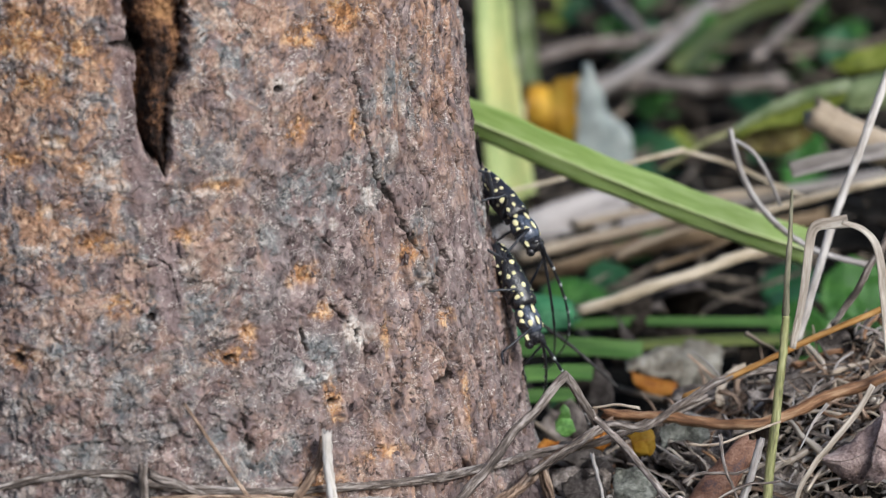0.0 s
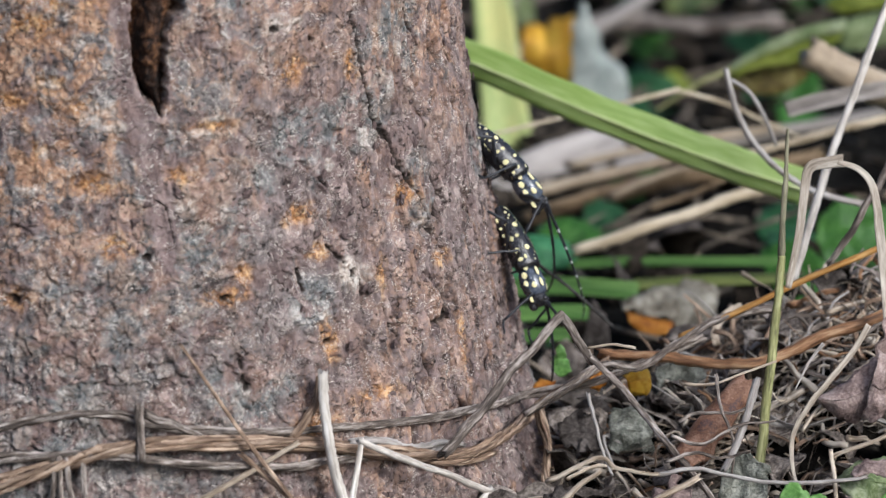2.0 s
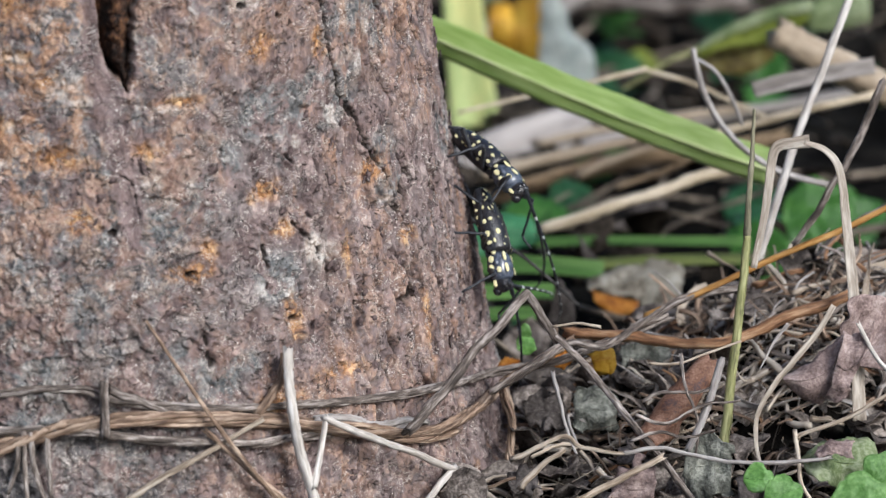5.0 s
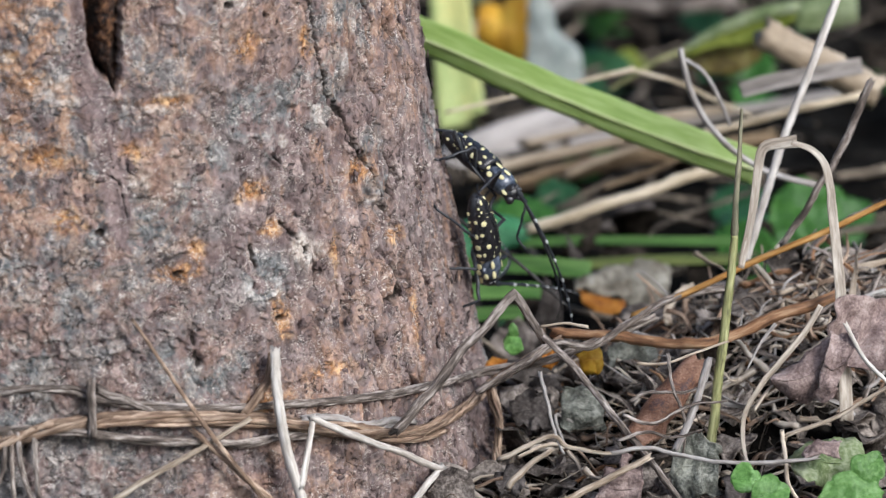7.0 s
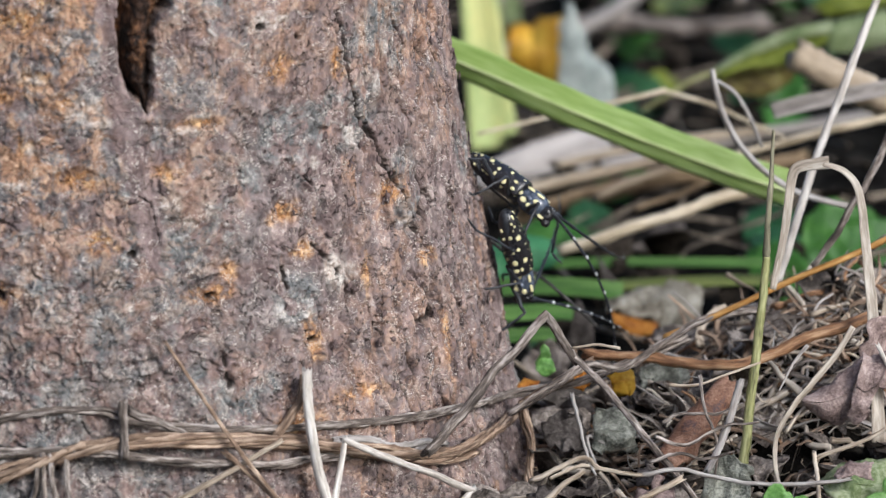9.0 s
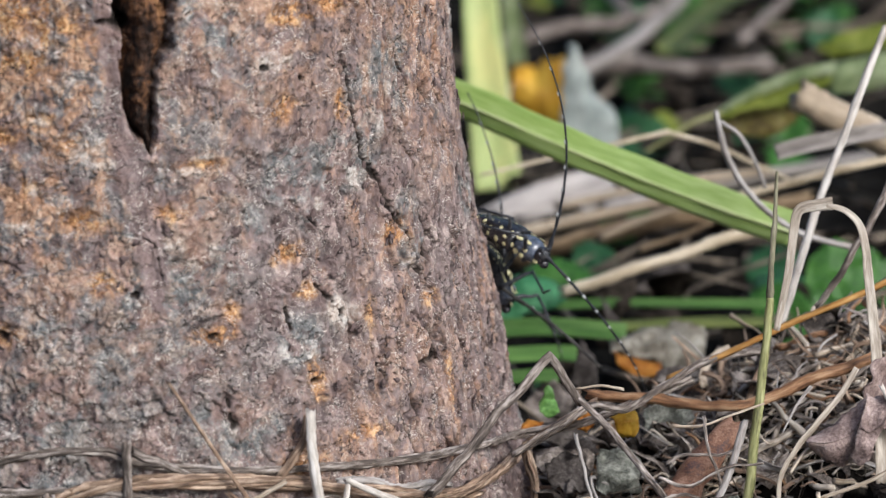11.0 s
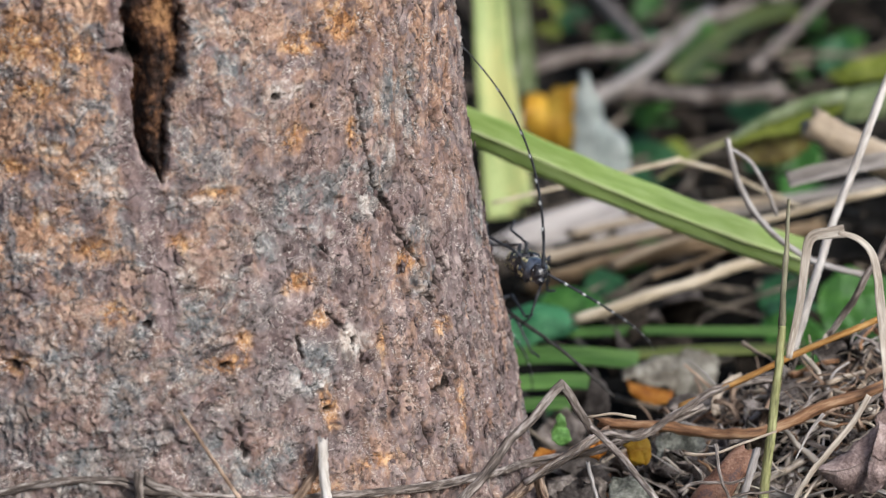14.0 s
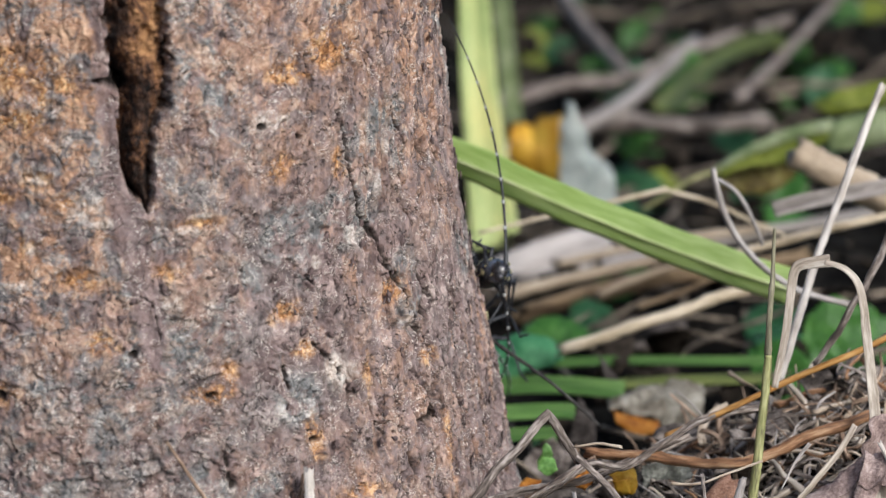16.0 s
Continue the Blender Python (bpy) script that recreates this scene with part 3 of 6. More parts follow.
SMOOTH_BARK = [(7.2, 0.1861, 4), (7.5, 0.1727, 4.5), (8.3, 0.1593, 4), (8.5, 0.146, 3.5), (9.3, 0.1325, 5), (10.9, 0.1217, 6), (12.5, 0.1122, 6), (13.4, 0.1001, 4), (13.6, 0.092, 2)]
PITS = [(31.1, 0.1462, 1.2), (32.4, 0.1467, 0.7), (37.4, 0.1429, 0.9), (-7.4, 0.0855, 2), (36, 0.0695, 1.2), (10.8, 0.095, 1), (41.4, 0.0845, 0.9), (21.2, 0.0835, 1)]


def build_trunk():
    turn = np.concatenate([np.arange(-180, -26, 6), np.arange(-26, 112, 0.2), np.arange(112, 180, 6)])
    high = np.concatenate([[-0.06, -0.03], np.arange(-0.015, 0.19, 0.00036), np.arange(0.195, 0.3, 0.01), np.arange(0.32, 1.25, 0.06)])
    tt, zz = np.meshgrid(np.radians(turn), high)
    n = len(turn)
    t, z = tt.ravel(), zz.ravel()
    r = trunk_radius(z)
    arc = t * 0.1
    flat = np.stack([arc, np.full_like(z, 0.1), z], 1)
    solid = np.stack([r * np.sin(t), r * np.cos(t), z], 1)
    warp = solid + np.stack([grain(solid, 0.006, 20 + k) for k in range(3)], 1) * 0.0016
    tall = warp * (1, 1, 0.55)
    out = grain(solid, 0.05, 1) * 0.0016 + grain(solid * (1, 1, 0.5), 0.018, 2) * 0.0011
    deg = np.degrees(t)
    side = smooth(deg, 12, 32)
    out += (0.5 - np.abs(grain(tall, 0.0060, 3))) * 0.0009 * (1 - 0.6 * side)
    out += (0.5 - np.abs(grain(warp * (1, 1, 0.22), 0.0050, 24))) * 0.0009 * side
    # curled scales, long and upright towards the flank
    tall_by = 1 - 0.45 * smooth(deg, 30, 60)
    sway = [grain(solid * (1, 1, tall), 0.0030, 31 + k) * 0.0026 + grain(solid, 0.0013, 51 + k) * 0.0009 for k, tall in ((0, 0.7), (1, 1.3))]
    wu, wv = arc + sway[0], z * tall_by + sway[1]
    tone, lean, rim = plates(wu, wv * 0.8, 0.0046, 41)
    tone_2, lean_2, rim_2 = plates(wu, wv, 0.0022, 42)
    low = smooth(z + 0.012 * grain(solid, 0.02, 38), 0.105, 0.080)
    lift = 0.3 + 0.7 * smooth(grain(solid, 0.014, 35), -0.35, 0.45)
    calm = 1 - 0.45 * (1 - low) * (1 - 0.6 * side)
    out += ((tone - 0.5) * 0.0005 + lean * 0.0007 * lift) * calm
    out += ((tone_2 - 0.5) * 0.00042 + lean_2 * 0.0006) * calm
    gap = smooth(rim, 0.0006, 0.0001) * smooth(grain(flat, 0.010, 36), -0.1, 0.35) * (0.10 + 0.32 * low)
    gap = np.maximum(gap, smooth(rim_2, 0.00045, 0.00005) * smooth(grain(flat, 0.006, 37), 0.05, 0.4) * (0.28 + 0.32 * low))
    out -= gap * 0.0008
    out += grain(warp, 0.0011, 5) * 0.00012
    # flaking furrows near the flank
    fur = np.abs(grain(warp * (1, 1, 0.16), 0.0042, 6))
    out -= smooth(fur, 0.14, 0.0) * 0.0012 * (0.35 + smooth(np.degrees(t), 25, 65))
    edge = grain(flat, 0.003, 7) * 0.5 + grain(flat, 0.0012, 8) * 0.45
    jag = grain(flat * (1, 1, 0.7), 0.0022, 15) * 0.7 + grain(flat, 0.001, 16) * 0.7
    flank = smooth(deg + 6 * grain(flat, 0.02, 23), 14, 34)
    cool = np.clip(0.5 * smooth(deg, 36, 18) + 0.18 + 0.75 * smooth(grain(flat, 0.02, 19), 0.2, 0.6), 0, 1)
    crack = smooth(fur, 0.07, 0.02) * smooth(np.degrees(t), 35, 60) * smooth(grain(flat, 0.012, 17), -0.1, 0.35)
    out -= crack * 0.0012

    def spread(items, grow=1.0):
        best = np.zeros(len(z))
        for a, h, w, v in items:
            d = np.hypot((t - radians(a)) * 0.1 / (w / 1000), (z - h) / (v / 1000))
            best = np.maximum(best, smooth(d + edge * 0.7, 1.6 * grow, 0.35 * grow))
        return best

    def along(run, grow=0.0):
        """How far inside a run of points: 1 on its middle line, 0 at its rim and below outside."""
        best = np.full(len(z), -9.0)
        for (a, h, w), (a2, h2, w2) in zip(run, run[1:]):
            ax, ay, bx, by = radians(a) * 0.1, h, radians(a2) * 0.1, h2
            k = np.clip(((arc - ax) * (bx - ax) + (z - ay) * (by - ay)) / ((bx - ax) ** 2 + (by - ay) ** 2), 0, 1)
            d = np.hypot(arc - ax - k * (bx - ax), z - ay - k * (by - ay))
            half = (w + (w2 - w) * k) / 1000 + grow
            best = np.maximum(best, 1 - d / half)
        return best

    bare = np.maximum(spread(BARE), spread(BARE_MORE))
    cool = np.maximum(cool, spread(COOL))
    pale = np.maximum(spread(PALE, 1.05), 0.6 * spread(PALE_FAINT, 0.75)) * (0.7 + 0.3 * smooth(grain(flat, 0.0016, 9), -0.3, 0.5))
    out -= bare * 0.0006
    out += pale * 0.0004
    mauve = 0.85 * smooth(along(SMOOTH_BARK) + edge * 0.5, 0.0, 0.5)
    out = out * (1 - 0.6 * mauve)
    # warmer, more weathered bark higher up
    warm = np.clip(0.15 + 0.6 * smooth(z, 0.10, 0.165) + 0.85 * smooth(deg, 14, -4) * smooth(z, 0.085, 0.125) + 0.35 * grain(flat, 0.03, 18), 0, 1)
    rot = np.zeros(len(z))
    for run in CRACKS:
        k = along(run) + jag * 0.8
        out -= smooth(k, 0.0, 0.7) * 0.0016
        out += smooth(along(run, 0.0011) + jag * 0.4, 0.1, 0.6) * 0.0003
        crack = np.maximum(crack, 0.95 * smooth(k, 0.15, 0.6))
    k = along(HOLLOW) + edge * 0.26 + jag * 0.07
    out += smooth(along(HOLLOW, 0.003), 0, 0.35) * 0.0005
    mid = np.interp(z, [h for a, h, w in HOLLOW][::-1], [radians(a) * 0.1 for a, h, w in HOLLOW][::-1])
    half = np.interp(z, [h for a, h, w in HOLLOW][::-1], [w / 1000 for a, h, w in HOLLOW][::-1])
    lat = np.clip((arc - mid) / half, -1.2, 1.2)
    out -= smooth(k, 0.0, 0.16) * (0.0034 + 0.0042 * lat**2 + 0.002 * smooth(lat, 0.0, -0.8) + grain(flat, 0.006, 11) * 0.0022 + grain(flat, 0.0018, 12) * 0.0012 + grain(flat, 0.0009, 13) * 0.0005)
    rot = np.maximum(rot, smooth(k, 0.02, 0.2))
    k = along(TEAR) + edge * 0.3
    out -= smooth(k, 0.0, 0.3) * 0.008
    crack = np.maximum(crack, smooth(k, 0.05, 0.35))
    for a, h, w in PITS:
        d = np.hypot((t - radians(a)) * 0.1 * 0.8, z - h) / (w / 1000) + edge * 0.8 + jag * 0.35
        out -= smooth(d, 1.1, 0.3) * 0.0018
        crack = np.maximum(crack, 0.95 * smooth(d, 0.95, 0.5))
    r = r + out
    verts = np.stack([TRUNK_X + r * np.sin(t), TRUNK_Y - r * np.cos(t), z], 1)
    m = len(high)
    i, j = np.meshgrid(np.arange(n), np.arange(m - 1))
    i, j = i.ravel(), j.ravel()
    faces = np.stack([j * n + i, j * n + (i + 1) % n, (j + 1) * n + (i + 1) % n, (j + 1) * n + i], 1)
    me = bpy.data.meshes.new("bark")
    me.vertices.add(len(verts))
    me.vertices.foreach_set("co", verts.ravel())
    me.loops.add(faces.size)
    me.loops.foreach_set("vertex_index", faces.ravel().astype(np.int32))
    me.polygons.add(len(faces))
    me.polygons.foreach_set("loop_start", np.arange(len(faces), dtype=np.int32) * 4)
    me.polygons.foreach_set("use_smooth", np.ones(len(faces), bool))
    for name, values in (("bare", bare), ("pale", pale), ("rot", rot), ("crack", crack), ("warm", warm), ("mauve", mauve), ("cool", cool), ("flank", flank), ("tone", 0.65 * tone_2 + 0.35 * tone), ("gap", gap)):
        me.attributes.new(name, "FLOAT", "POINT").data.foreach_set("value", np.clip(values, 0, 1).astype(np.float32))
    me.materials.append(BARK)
    me.update()
    trunk = tagged(new("tree_trunk"), "rough grey-brown tree trunk with orange worn patches and a rotted hollow", "tree trunk")
    piece("bark", me, trunk)
    return trunk


def bark_flakes(trunk):
    """Loose scales of bark, proud of the trunk."""
    rs = np.random.RandomState(21)
    shapes = []
    for i in range(16):
        size = 0.0016 + 0.0026 * (i % 8) / 7
        g = leaf_grid(size, size * rs.uniform(0.35, 0.7), 0.1, 0.1, 0.12, 400 + i, 7, 6, 0.3, rs.uniform(0.7, 1.1))
        g[..., 1] -= size / 2
        shapes.append(mesh("bark_flake", *slab(g, 0.0003), BARK))
    made = 0
    while made < 290:
        turn, z = (rs.uniform(30, 98), rs.uniform(0.0, 0.185)) if made < 170 else (rs.uniform(-20, 60), rs.uniform(0.0, 0.185))
        spin = rs.normal(0, 25) if made < 170 else rs.uniform(0, 180)
        if turn < 20 and z > 0.11:
            continue
        lean = pose(0, 0, 0, 90 + rs.uniform(-5, 5), 0, turn) @ pose(0, 0, 0, 0, 0, spin)
        piece("bark_flake", shapes[made % 16], trunk, Matrix.Translation(trunk_point(turn, z, 0.0002)) @ lean)
        made += 1


bark_flakes(build_trunk())


# ---- grass blades beside the trunk ----
def blade(points, width, face, material, label, fold=0.35, taper=(1, 1), wave=0.03, seed=0, category="grass blade", name="grass_blade", thick=0.0004, across=8, twist=0.0):
    g = strap_grid(points, width, face, fold, across, 10, taper, twist, wave, seed)
    ob = tagged(new(name), label, category)
    piece("blade", mesh("blade", *slab(g, thick), material), ob)
    rib = g[:, across // 2]
    r = min(0.0004, width * 0.05)
    piece("midrib", mesh("midrib", *tube(rib[::3], r, r * 0.7, 6, 3, 0.05, seed, wander=0), material), ob)
    return ob


def ridged_blade(points, width, ridge, label):
    """A keeled blade: broad upper face, pale ridge, narrow under face turned to the ground."""
    curve = spline(points, 10)
    t = np.gradient(curve, axis=0)
    t /= np.linalg.norm(t, axis=1)[:, None]
    f = np.array((0.0, -1.0, 0.25))
    side = np.cross(t, f)
    side /= np.linalg.norm(side, axis=1)[:, None]
    out = np.cross(side, t)
    c = np.concatenate([np.linspace(-0.5, ridge, 7), np.linspace(ridge + 0.06, 0.5, 4)])
    lift = np.where(c > ridge, -0.5 * (c - ridge), 0.22 * (c - ridge))
    g = curve[:, None] + width * (c[None, :, None] * side[:, None] + lift[None, :, None] * out[:, None])
    flat = g.reshape(-1, 3)
    flat += grain(flat, 0.01, 61)[:, None] * 0.0002
    ob = tagged(new("grass_blade"), label, "grass blade")
    piece("blade", mesh("blade", *slab(flat.reshape(g.shape), 0.0004), BLADE), ob)
    rib = curve + width * ridge * side + 0.0002 * out
    piece("midrib", mesh("midrib", *tube(rib, 0.0004, 0.0006, 6, 1, 0.1, 3, True), MIDRIB), ob, None, "pale midrib")
    return ob


ridged_blade([(-0.0039, 1.172, 0.0994), (0.0114, 1.163, 0.0955), (0.0273, 1.155, 0.0904), (0.043, 1.148, 0.0852), (0.0587, 1.143, 0.08), (0.0743, 1.138, 0.0751), (0.0883, 1.133, 0.0713), (0.1013, 1.128, 0.0683)], 0.0100, 0.10, "broad bent green grass blade with a pale midrib")
blade([(0.0159, 1.43, 0.0989), (0.0168, 1.426, 0.0799), (0.018, 1.42, 0.0613), (0.02, 1.415, 0.0425), (0.0222, 1.41, 0.0237), (0.0242, 1.405, 0.0079)], 0.0150, (0.1, -1, 0.3), BLADE_YELLOW, "yellowing upright grass blade with a browning rim", fold=0.25, taper=(0.66, 1.12))
blade([(0.028, 1.56, 0.0656), (0.0297, 1.56, 0.0483), (0.0315, 1.56, 0.0331), (0.0332, 1.56, 0.0166)], 0.0066, (0.1, -1, 0.3), LEAF_RIM, "pale yellow-green grass blade standing among litter", fold=0.25)


# ---- stalks, twigs and straws ----
def stalk(points, r0, r1, material, label, category="straw", name="straw", seed=0, ring=10, sharp=False, rough=0.07, knots=0.0, steps=10, wander=None, ribs=0.12, frayed=2.0):
    wander = (0.45 if category in ("vine", "root", "twig") else 0.15) if wander is None else wander
    return thing(name, tube(points, r0, r1, ring, steps, rough, seed, sharp, knots, wander, ribs, frayed), material, label, category)


stalk([(0.121, 1.0957, 0.1318), (0.1177, 1.0935, 0.1238), (0.1108, 1.0887, 0.1056), (0.1038, 1.0838, 0.0875), (0.0997, 1.0803, 0.0745), (0.0943, 1.0757, 0.0571)], 0.001, 0.0012, STRAW_WHITE, "bleached straight straw leaning over the litter", seed=1)
stalk([(0.0786, 1.119, 0.103), (0.08, 1.1174, 0.0971), (0.0826, 1.1156, 0.0901), (0.0876, 1.1136, 0.0826), (0.0937, 1.112, 0.0767), (0.1027, 1.1106, 0.0715), (0.115, 1.1097, 0.0683)], 0.0008, 0.0009, STRAW_GREY, "grey curved dry stalk hanging over the litter", seed=2)
upright = tagged(new("plant_stem"), "thin upright stem, dark above and yellow-green below", "plant stem")
piece("lower_stem", mesh("lower_stem", *tube([(0.0861, 1.0195, 0.0793), (0.0854, 1.0173, 0.0711), (0.0841, 1.014, 0.0587), (0.0827, 1.0107, 0.0464), (0.0807, 1.0059, 0.0285), (0.0783, 1.0015, 0.0121)], 0.0010, 0.0014, 9, 10, 0.05, 3, knots=0.12, wander=0.25), STEM), upright)
piece("upper_stem", mesh("upper_stem", *tube([(0.0878, 1.0278, 0.1102), (0.0873, 1.0247, 0.0985), (0.0865, 1.0217, 0.0876), (0.0861, 1.0193, 0.0786)], 0.0004, 0.00098, 8, 8, 0.06, 4, knots=0.2, wander=0.25), STEM_GREY), upright, None, "dry dark upper stem")
stalk([(0.0406, 1.1931, 0.0317), (0.0559, 1.1943, 0.0364), (0.0725, 1.1957, 0.0415), (0.0891, 1.1973, 0.0473), (0.1057, 1.1984, 0.0516)], 0.0017, 0.0019, STRAW_CREAM, "pale broken reed straw lying on the litter", seed=4)
stalk([(0.0162, 1.2213, 0.0596), (0.0365, 1.2226, 0.0644), (0.0534, 1.2236, 0.0682), (0.0711, 1.2247, 0.0724)], 0.0005, 0.0007, STRAW_CREAM, "thin bent pale straw lying on litter", seed=5)
stalk([(0.0711, 1.2247, 0.0724), (0.0855, 1.2237, 0.0685), (0.0973, 1.2223, 0.0633), (0.1091, 1.221, 0.0584)], 0.0006, 0.0005, STRAW_CREAM, "thin bent pale straw lying on litter", seed=6)
stalk([(0.1099, 1.2179, 0.0855), (0.12, 1.2165, 0.0803), (0.1314, 1.2151, 0.0751), (0.1434, 1.2135, 0.0693)], 0.0048, 0.0050, REED, "thick hollow dry reed with a broken end", "reed", "dry_reed", 7, ring=16, ribs=0.05, frayed=0.5)
stalk([(0.0312, 1.3529, 0.01), (0.0556, 1.3539, 0.0136), (0.0781, 1.3549, 0.0173), (0.0968, 1.3562, 0.0223), (0.1194, 1.3574, 0.0269), (0.1513, 1.3588, 0.0318)], 0.0024, 0.0022, REED_GREY, "long dry beige reed lying on the litter", "reed", "dry_reed", 8)
stalk([(0.0298, 1.3305, 0.0037), (0.0511, 1.332, 0.0091), (0.0751, 1.3336, 0.0152), (0.0955, 1.3344, 0.018), (0.1232, 1.3357, 0.0228)], 0.0026, 0.0024, STICK_TAN, "brown dry stick lying on the litter", "stick", "stick", 9)

for i, (run, r, mat) in enumerate([([(0.0257, 1.313, 0.0155), (0.0467, 1.3144, 0.0208), (0.0667, 1.3156, 0.0252), (0.0923, 1.3169, 0.0302)], 0.0021, REED), ([(0.0316, 1.2925, 0.0164), (0.0532, 1.2942, 0.0225), (0.0747, 1.2955, 0.0277), (0.0945, 1.2966, 0.0317)], 0.0017, STICK_TAN), ([(0.0433, 1.3254, 0.023), (0.0635, 1.3265, 0.0271), (0.0874, 1.3275, 0.0312), (0.1095, 1.3284, 0.0342)], 0.0016, REED), ([(0.0546, 1.284, 0.0234), (0.0688, 1.2857, 0.0294), (0.0813, 1.2867, 0.0332)], 0.0012, REED), ([(0.066, 1.2638, 0.0252), (0.0783, 1.265, 0.0294), (0.0906, 1.2663, 0.0345), (0.0994, 1.2672, 0.0379)], 0.0009, STICK_TAN)]):
    stalk(run, r, r * 0.85, mat, "tan dry stalk lying across the litter", "stalk", "stalk", 110 + i)

# bent and broken twigs by the foot of the trunk
stalk([(0.0019, 0.9812, 0.0407), (0.0057, 0.9843, 0.0444), (0.0177, 0.9976, 0.0554), (0.0309, 1.0105, 0.0662), (0.0382, 1.0126, 0.0545)], 0.0013, 0.0011, TWIG, "grey bent twig leaning on the trunk", "twig", "twig", 11, sharp=True)
stalk([(0.0371, 1.0132, 0.0557), (0.0461, 1.006, 0.0483), (0.0569, 0.993, 0.0385), (0.0723, 0.9783, 0.0222)], 0.0009, 0.0008, TWIG, "straight grey-brown twig in the litter heap", "twig", "twig", 12)

# vines round the trunk
def vine(points, r0, r1, material, label, seed, strands=4):
    """A woody vine: strands twisted round one another."""
    curve = spline(points, 10)
    a, b = sides(curve)
    run = np.concatenate([[0], np.cumsum(np.linalg.norm(np.diff(curve, axis=0), axis=1))])
    r = np.linspace(r0, r1, len(curve))
    ob = tagged(new("vine"), label, "vine")
    for k in range(strands):
        ang = k * 6.283 / strands + run / 0.011 + 0.8 * np.sin(run / 0.017 + seed + k)
        line = curve + (r * 0.55)[:, None] * (np.cos(ang)[:, None] * a + np.sin(ang)[:, None] * b)
        piece("strand", mesh("strand", *tube(line[::3], r0 * 0.62, r1 * 0.56, 8, 4, 0.14, seed * 7 + k, knots=0.15, wander=0.5, ribs=0.2, frayed=2.0), material), ob)
    return ob


vine([(0.0224, 1.0188, 0.0382), (0.0339, 1.0207, 0.0451), (0.0419, 1.0268, 0.0485), (0.0515, 1.0314, 0.0463), (0.062, 1.0378, 0.0511), (0.0739, 1.0443, 0.056), (0.089, 1.0497, 0.0567)], 0.0010, 0.0009, TWIG, "grey forked vine stem", 13)
vine([(-0.1069, 0.9551, 0.0547), (-0.0932, 0.9541, 0.0583), (-0.0772, 0.9546, 0.0588), (-0.0692, 0.9553, 0.0558), (-0.0533, 0.9591, 0.0531), (-0.0373, 0.965, 0.0512), (-0.0184, 0.9768, 0.0487), (-0.0006, 0.9943, 0.0452), (0.0137, 1.0166, 0.0412), (0.0243, 1.0392, 0.0369), (0.0387, 1.035, 0.0406), (0.0532, 1.0365, 0.0462), (0.0681, 1.0429, 0.0506)], 0.0009, 0.0010, TWIG, "thin grey vine wound round the foot of the trunk", 14)
vine([(-0.1082, 0.9512, 0.0404), (-0.0959, 0.9504, 0.045), (-0.0811, 0.9515, 0.0505), (-0.0665, 0.9537, 0.0521), (-0.0505, 0.9581, 0.0512), (-0.0305, 0.9667, 0.0477), (-0.013, 0.9778, 0.0418), (0.0008, 0.9908, 0.0363), (0.0108, 1.0046, 0.0336), (0.0196, 1.0228, 0.0331), (0.0257, 1.0383, 0.0334), (0.0343, 1.035, 0.0406), (0.0431, 1.0365, 0.0462)], 0.0014, 0.0012, VINE, "brown woody vine wound round the foot of the trunk", 15)
vine([(-0.1069, 0.9517, 0.0428), (-0.0933, 0.9512, 0.0467), (-0.0785, 0.9521, 0.05), (-0.0665, 0.9538, 0.0509), (-0.0506, 0.9581, 0.0496), (-0.0292, 0.9678, 0.0459), (-0.013, 0.9784, 0.0405), (0.0037, 0.9946, 0.0335), (0.0151, 1.0125, 0.0305)], 0.0012, 0.0011, VINE, "brown woody vine wound round the foot of the trunk", 16)
vine([(-0.1068, 0.953, 0.0483), (-0.0932, 0.9516, 0.0494), (-0.0852, 0.9514, 0.0496), (-0.0718, 0.9526, 0.0485), (-0.0599, 0.9544, 0.0464), (-0.0492, 0.9576, 0.0449), (-0.0359, 0.9632, 0.0426), (-0.0265, 0.9683, 0.0425), (-0.0157, 0.9759, 0.0409)], 0.0011, 0.0009, TWIG, "grey thin vine across the foot of the trunk", 17)
stalk([(-0.0713, 0.9535, 0.0605), (-0.0709, 0.9522, 0.055), (-0.0707, 0.9512, 0.0487)], 0.0011, 0.0011, TWIG, "short upright grey twig against the trunk", "twig", "twig", 18)
stalk([(-0.0281, 0.9664, 0.0641), (-0.0277, 0.9652, 0.0571), (-0.0264, 0.9639, 0.0482), (-0.0244, 0.963, 0.0392), (-0.021, 0.9625, 0.0271)], 0.0012, 0.0013, STRAW_WHITE, "bleached broken grass stem standing by the trunk", seed=19)
stalk([(-0.0214, 0.9622, 0.0323), (-0.0203, 0.9645, 0.0387), (-0.0188, 0.9675, 0.0475)], 0.0008, 0.0007, STRAW_WHITE, "bleached thin broken straw against the trunk", seed=20)
stalk([(-0.0188, 0.9675, 0.0475), (-0.0074, 0.9752, 0.0401), (0.0036, 0.9848, 0.0327), (0.0124, 0.994, 0.0256)], 0.0008, 0.0009, STRAW_WHITE, "bleached thin broken straw against the trunk", seed=21)
stalk([(0.0124, 0.994, 0.0256), (0.0085, 0.9878, 0.023), (0.0043, 0.9818, 0.0195)], 0.0009, 0.0009, STRAW_WHITE, "bleached thin broken straw against the trunk", seed=22)
stalk([(-0.0611, 0.9558, 0.0756), (-0.0549, 0.9558, 0.0658), (-0.0477, 0.9556, 0.0545), (-0.0398, 0.9568, 0.0428), (-0.0298, 0.9588, 0.0292)], 0.0004, 0.0006, VINE, "thin brown straw leaning on the trunk", seed=23)
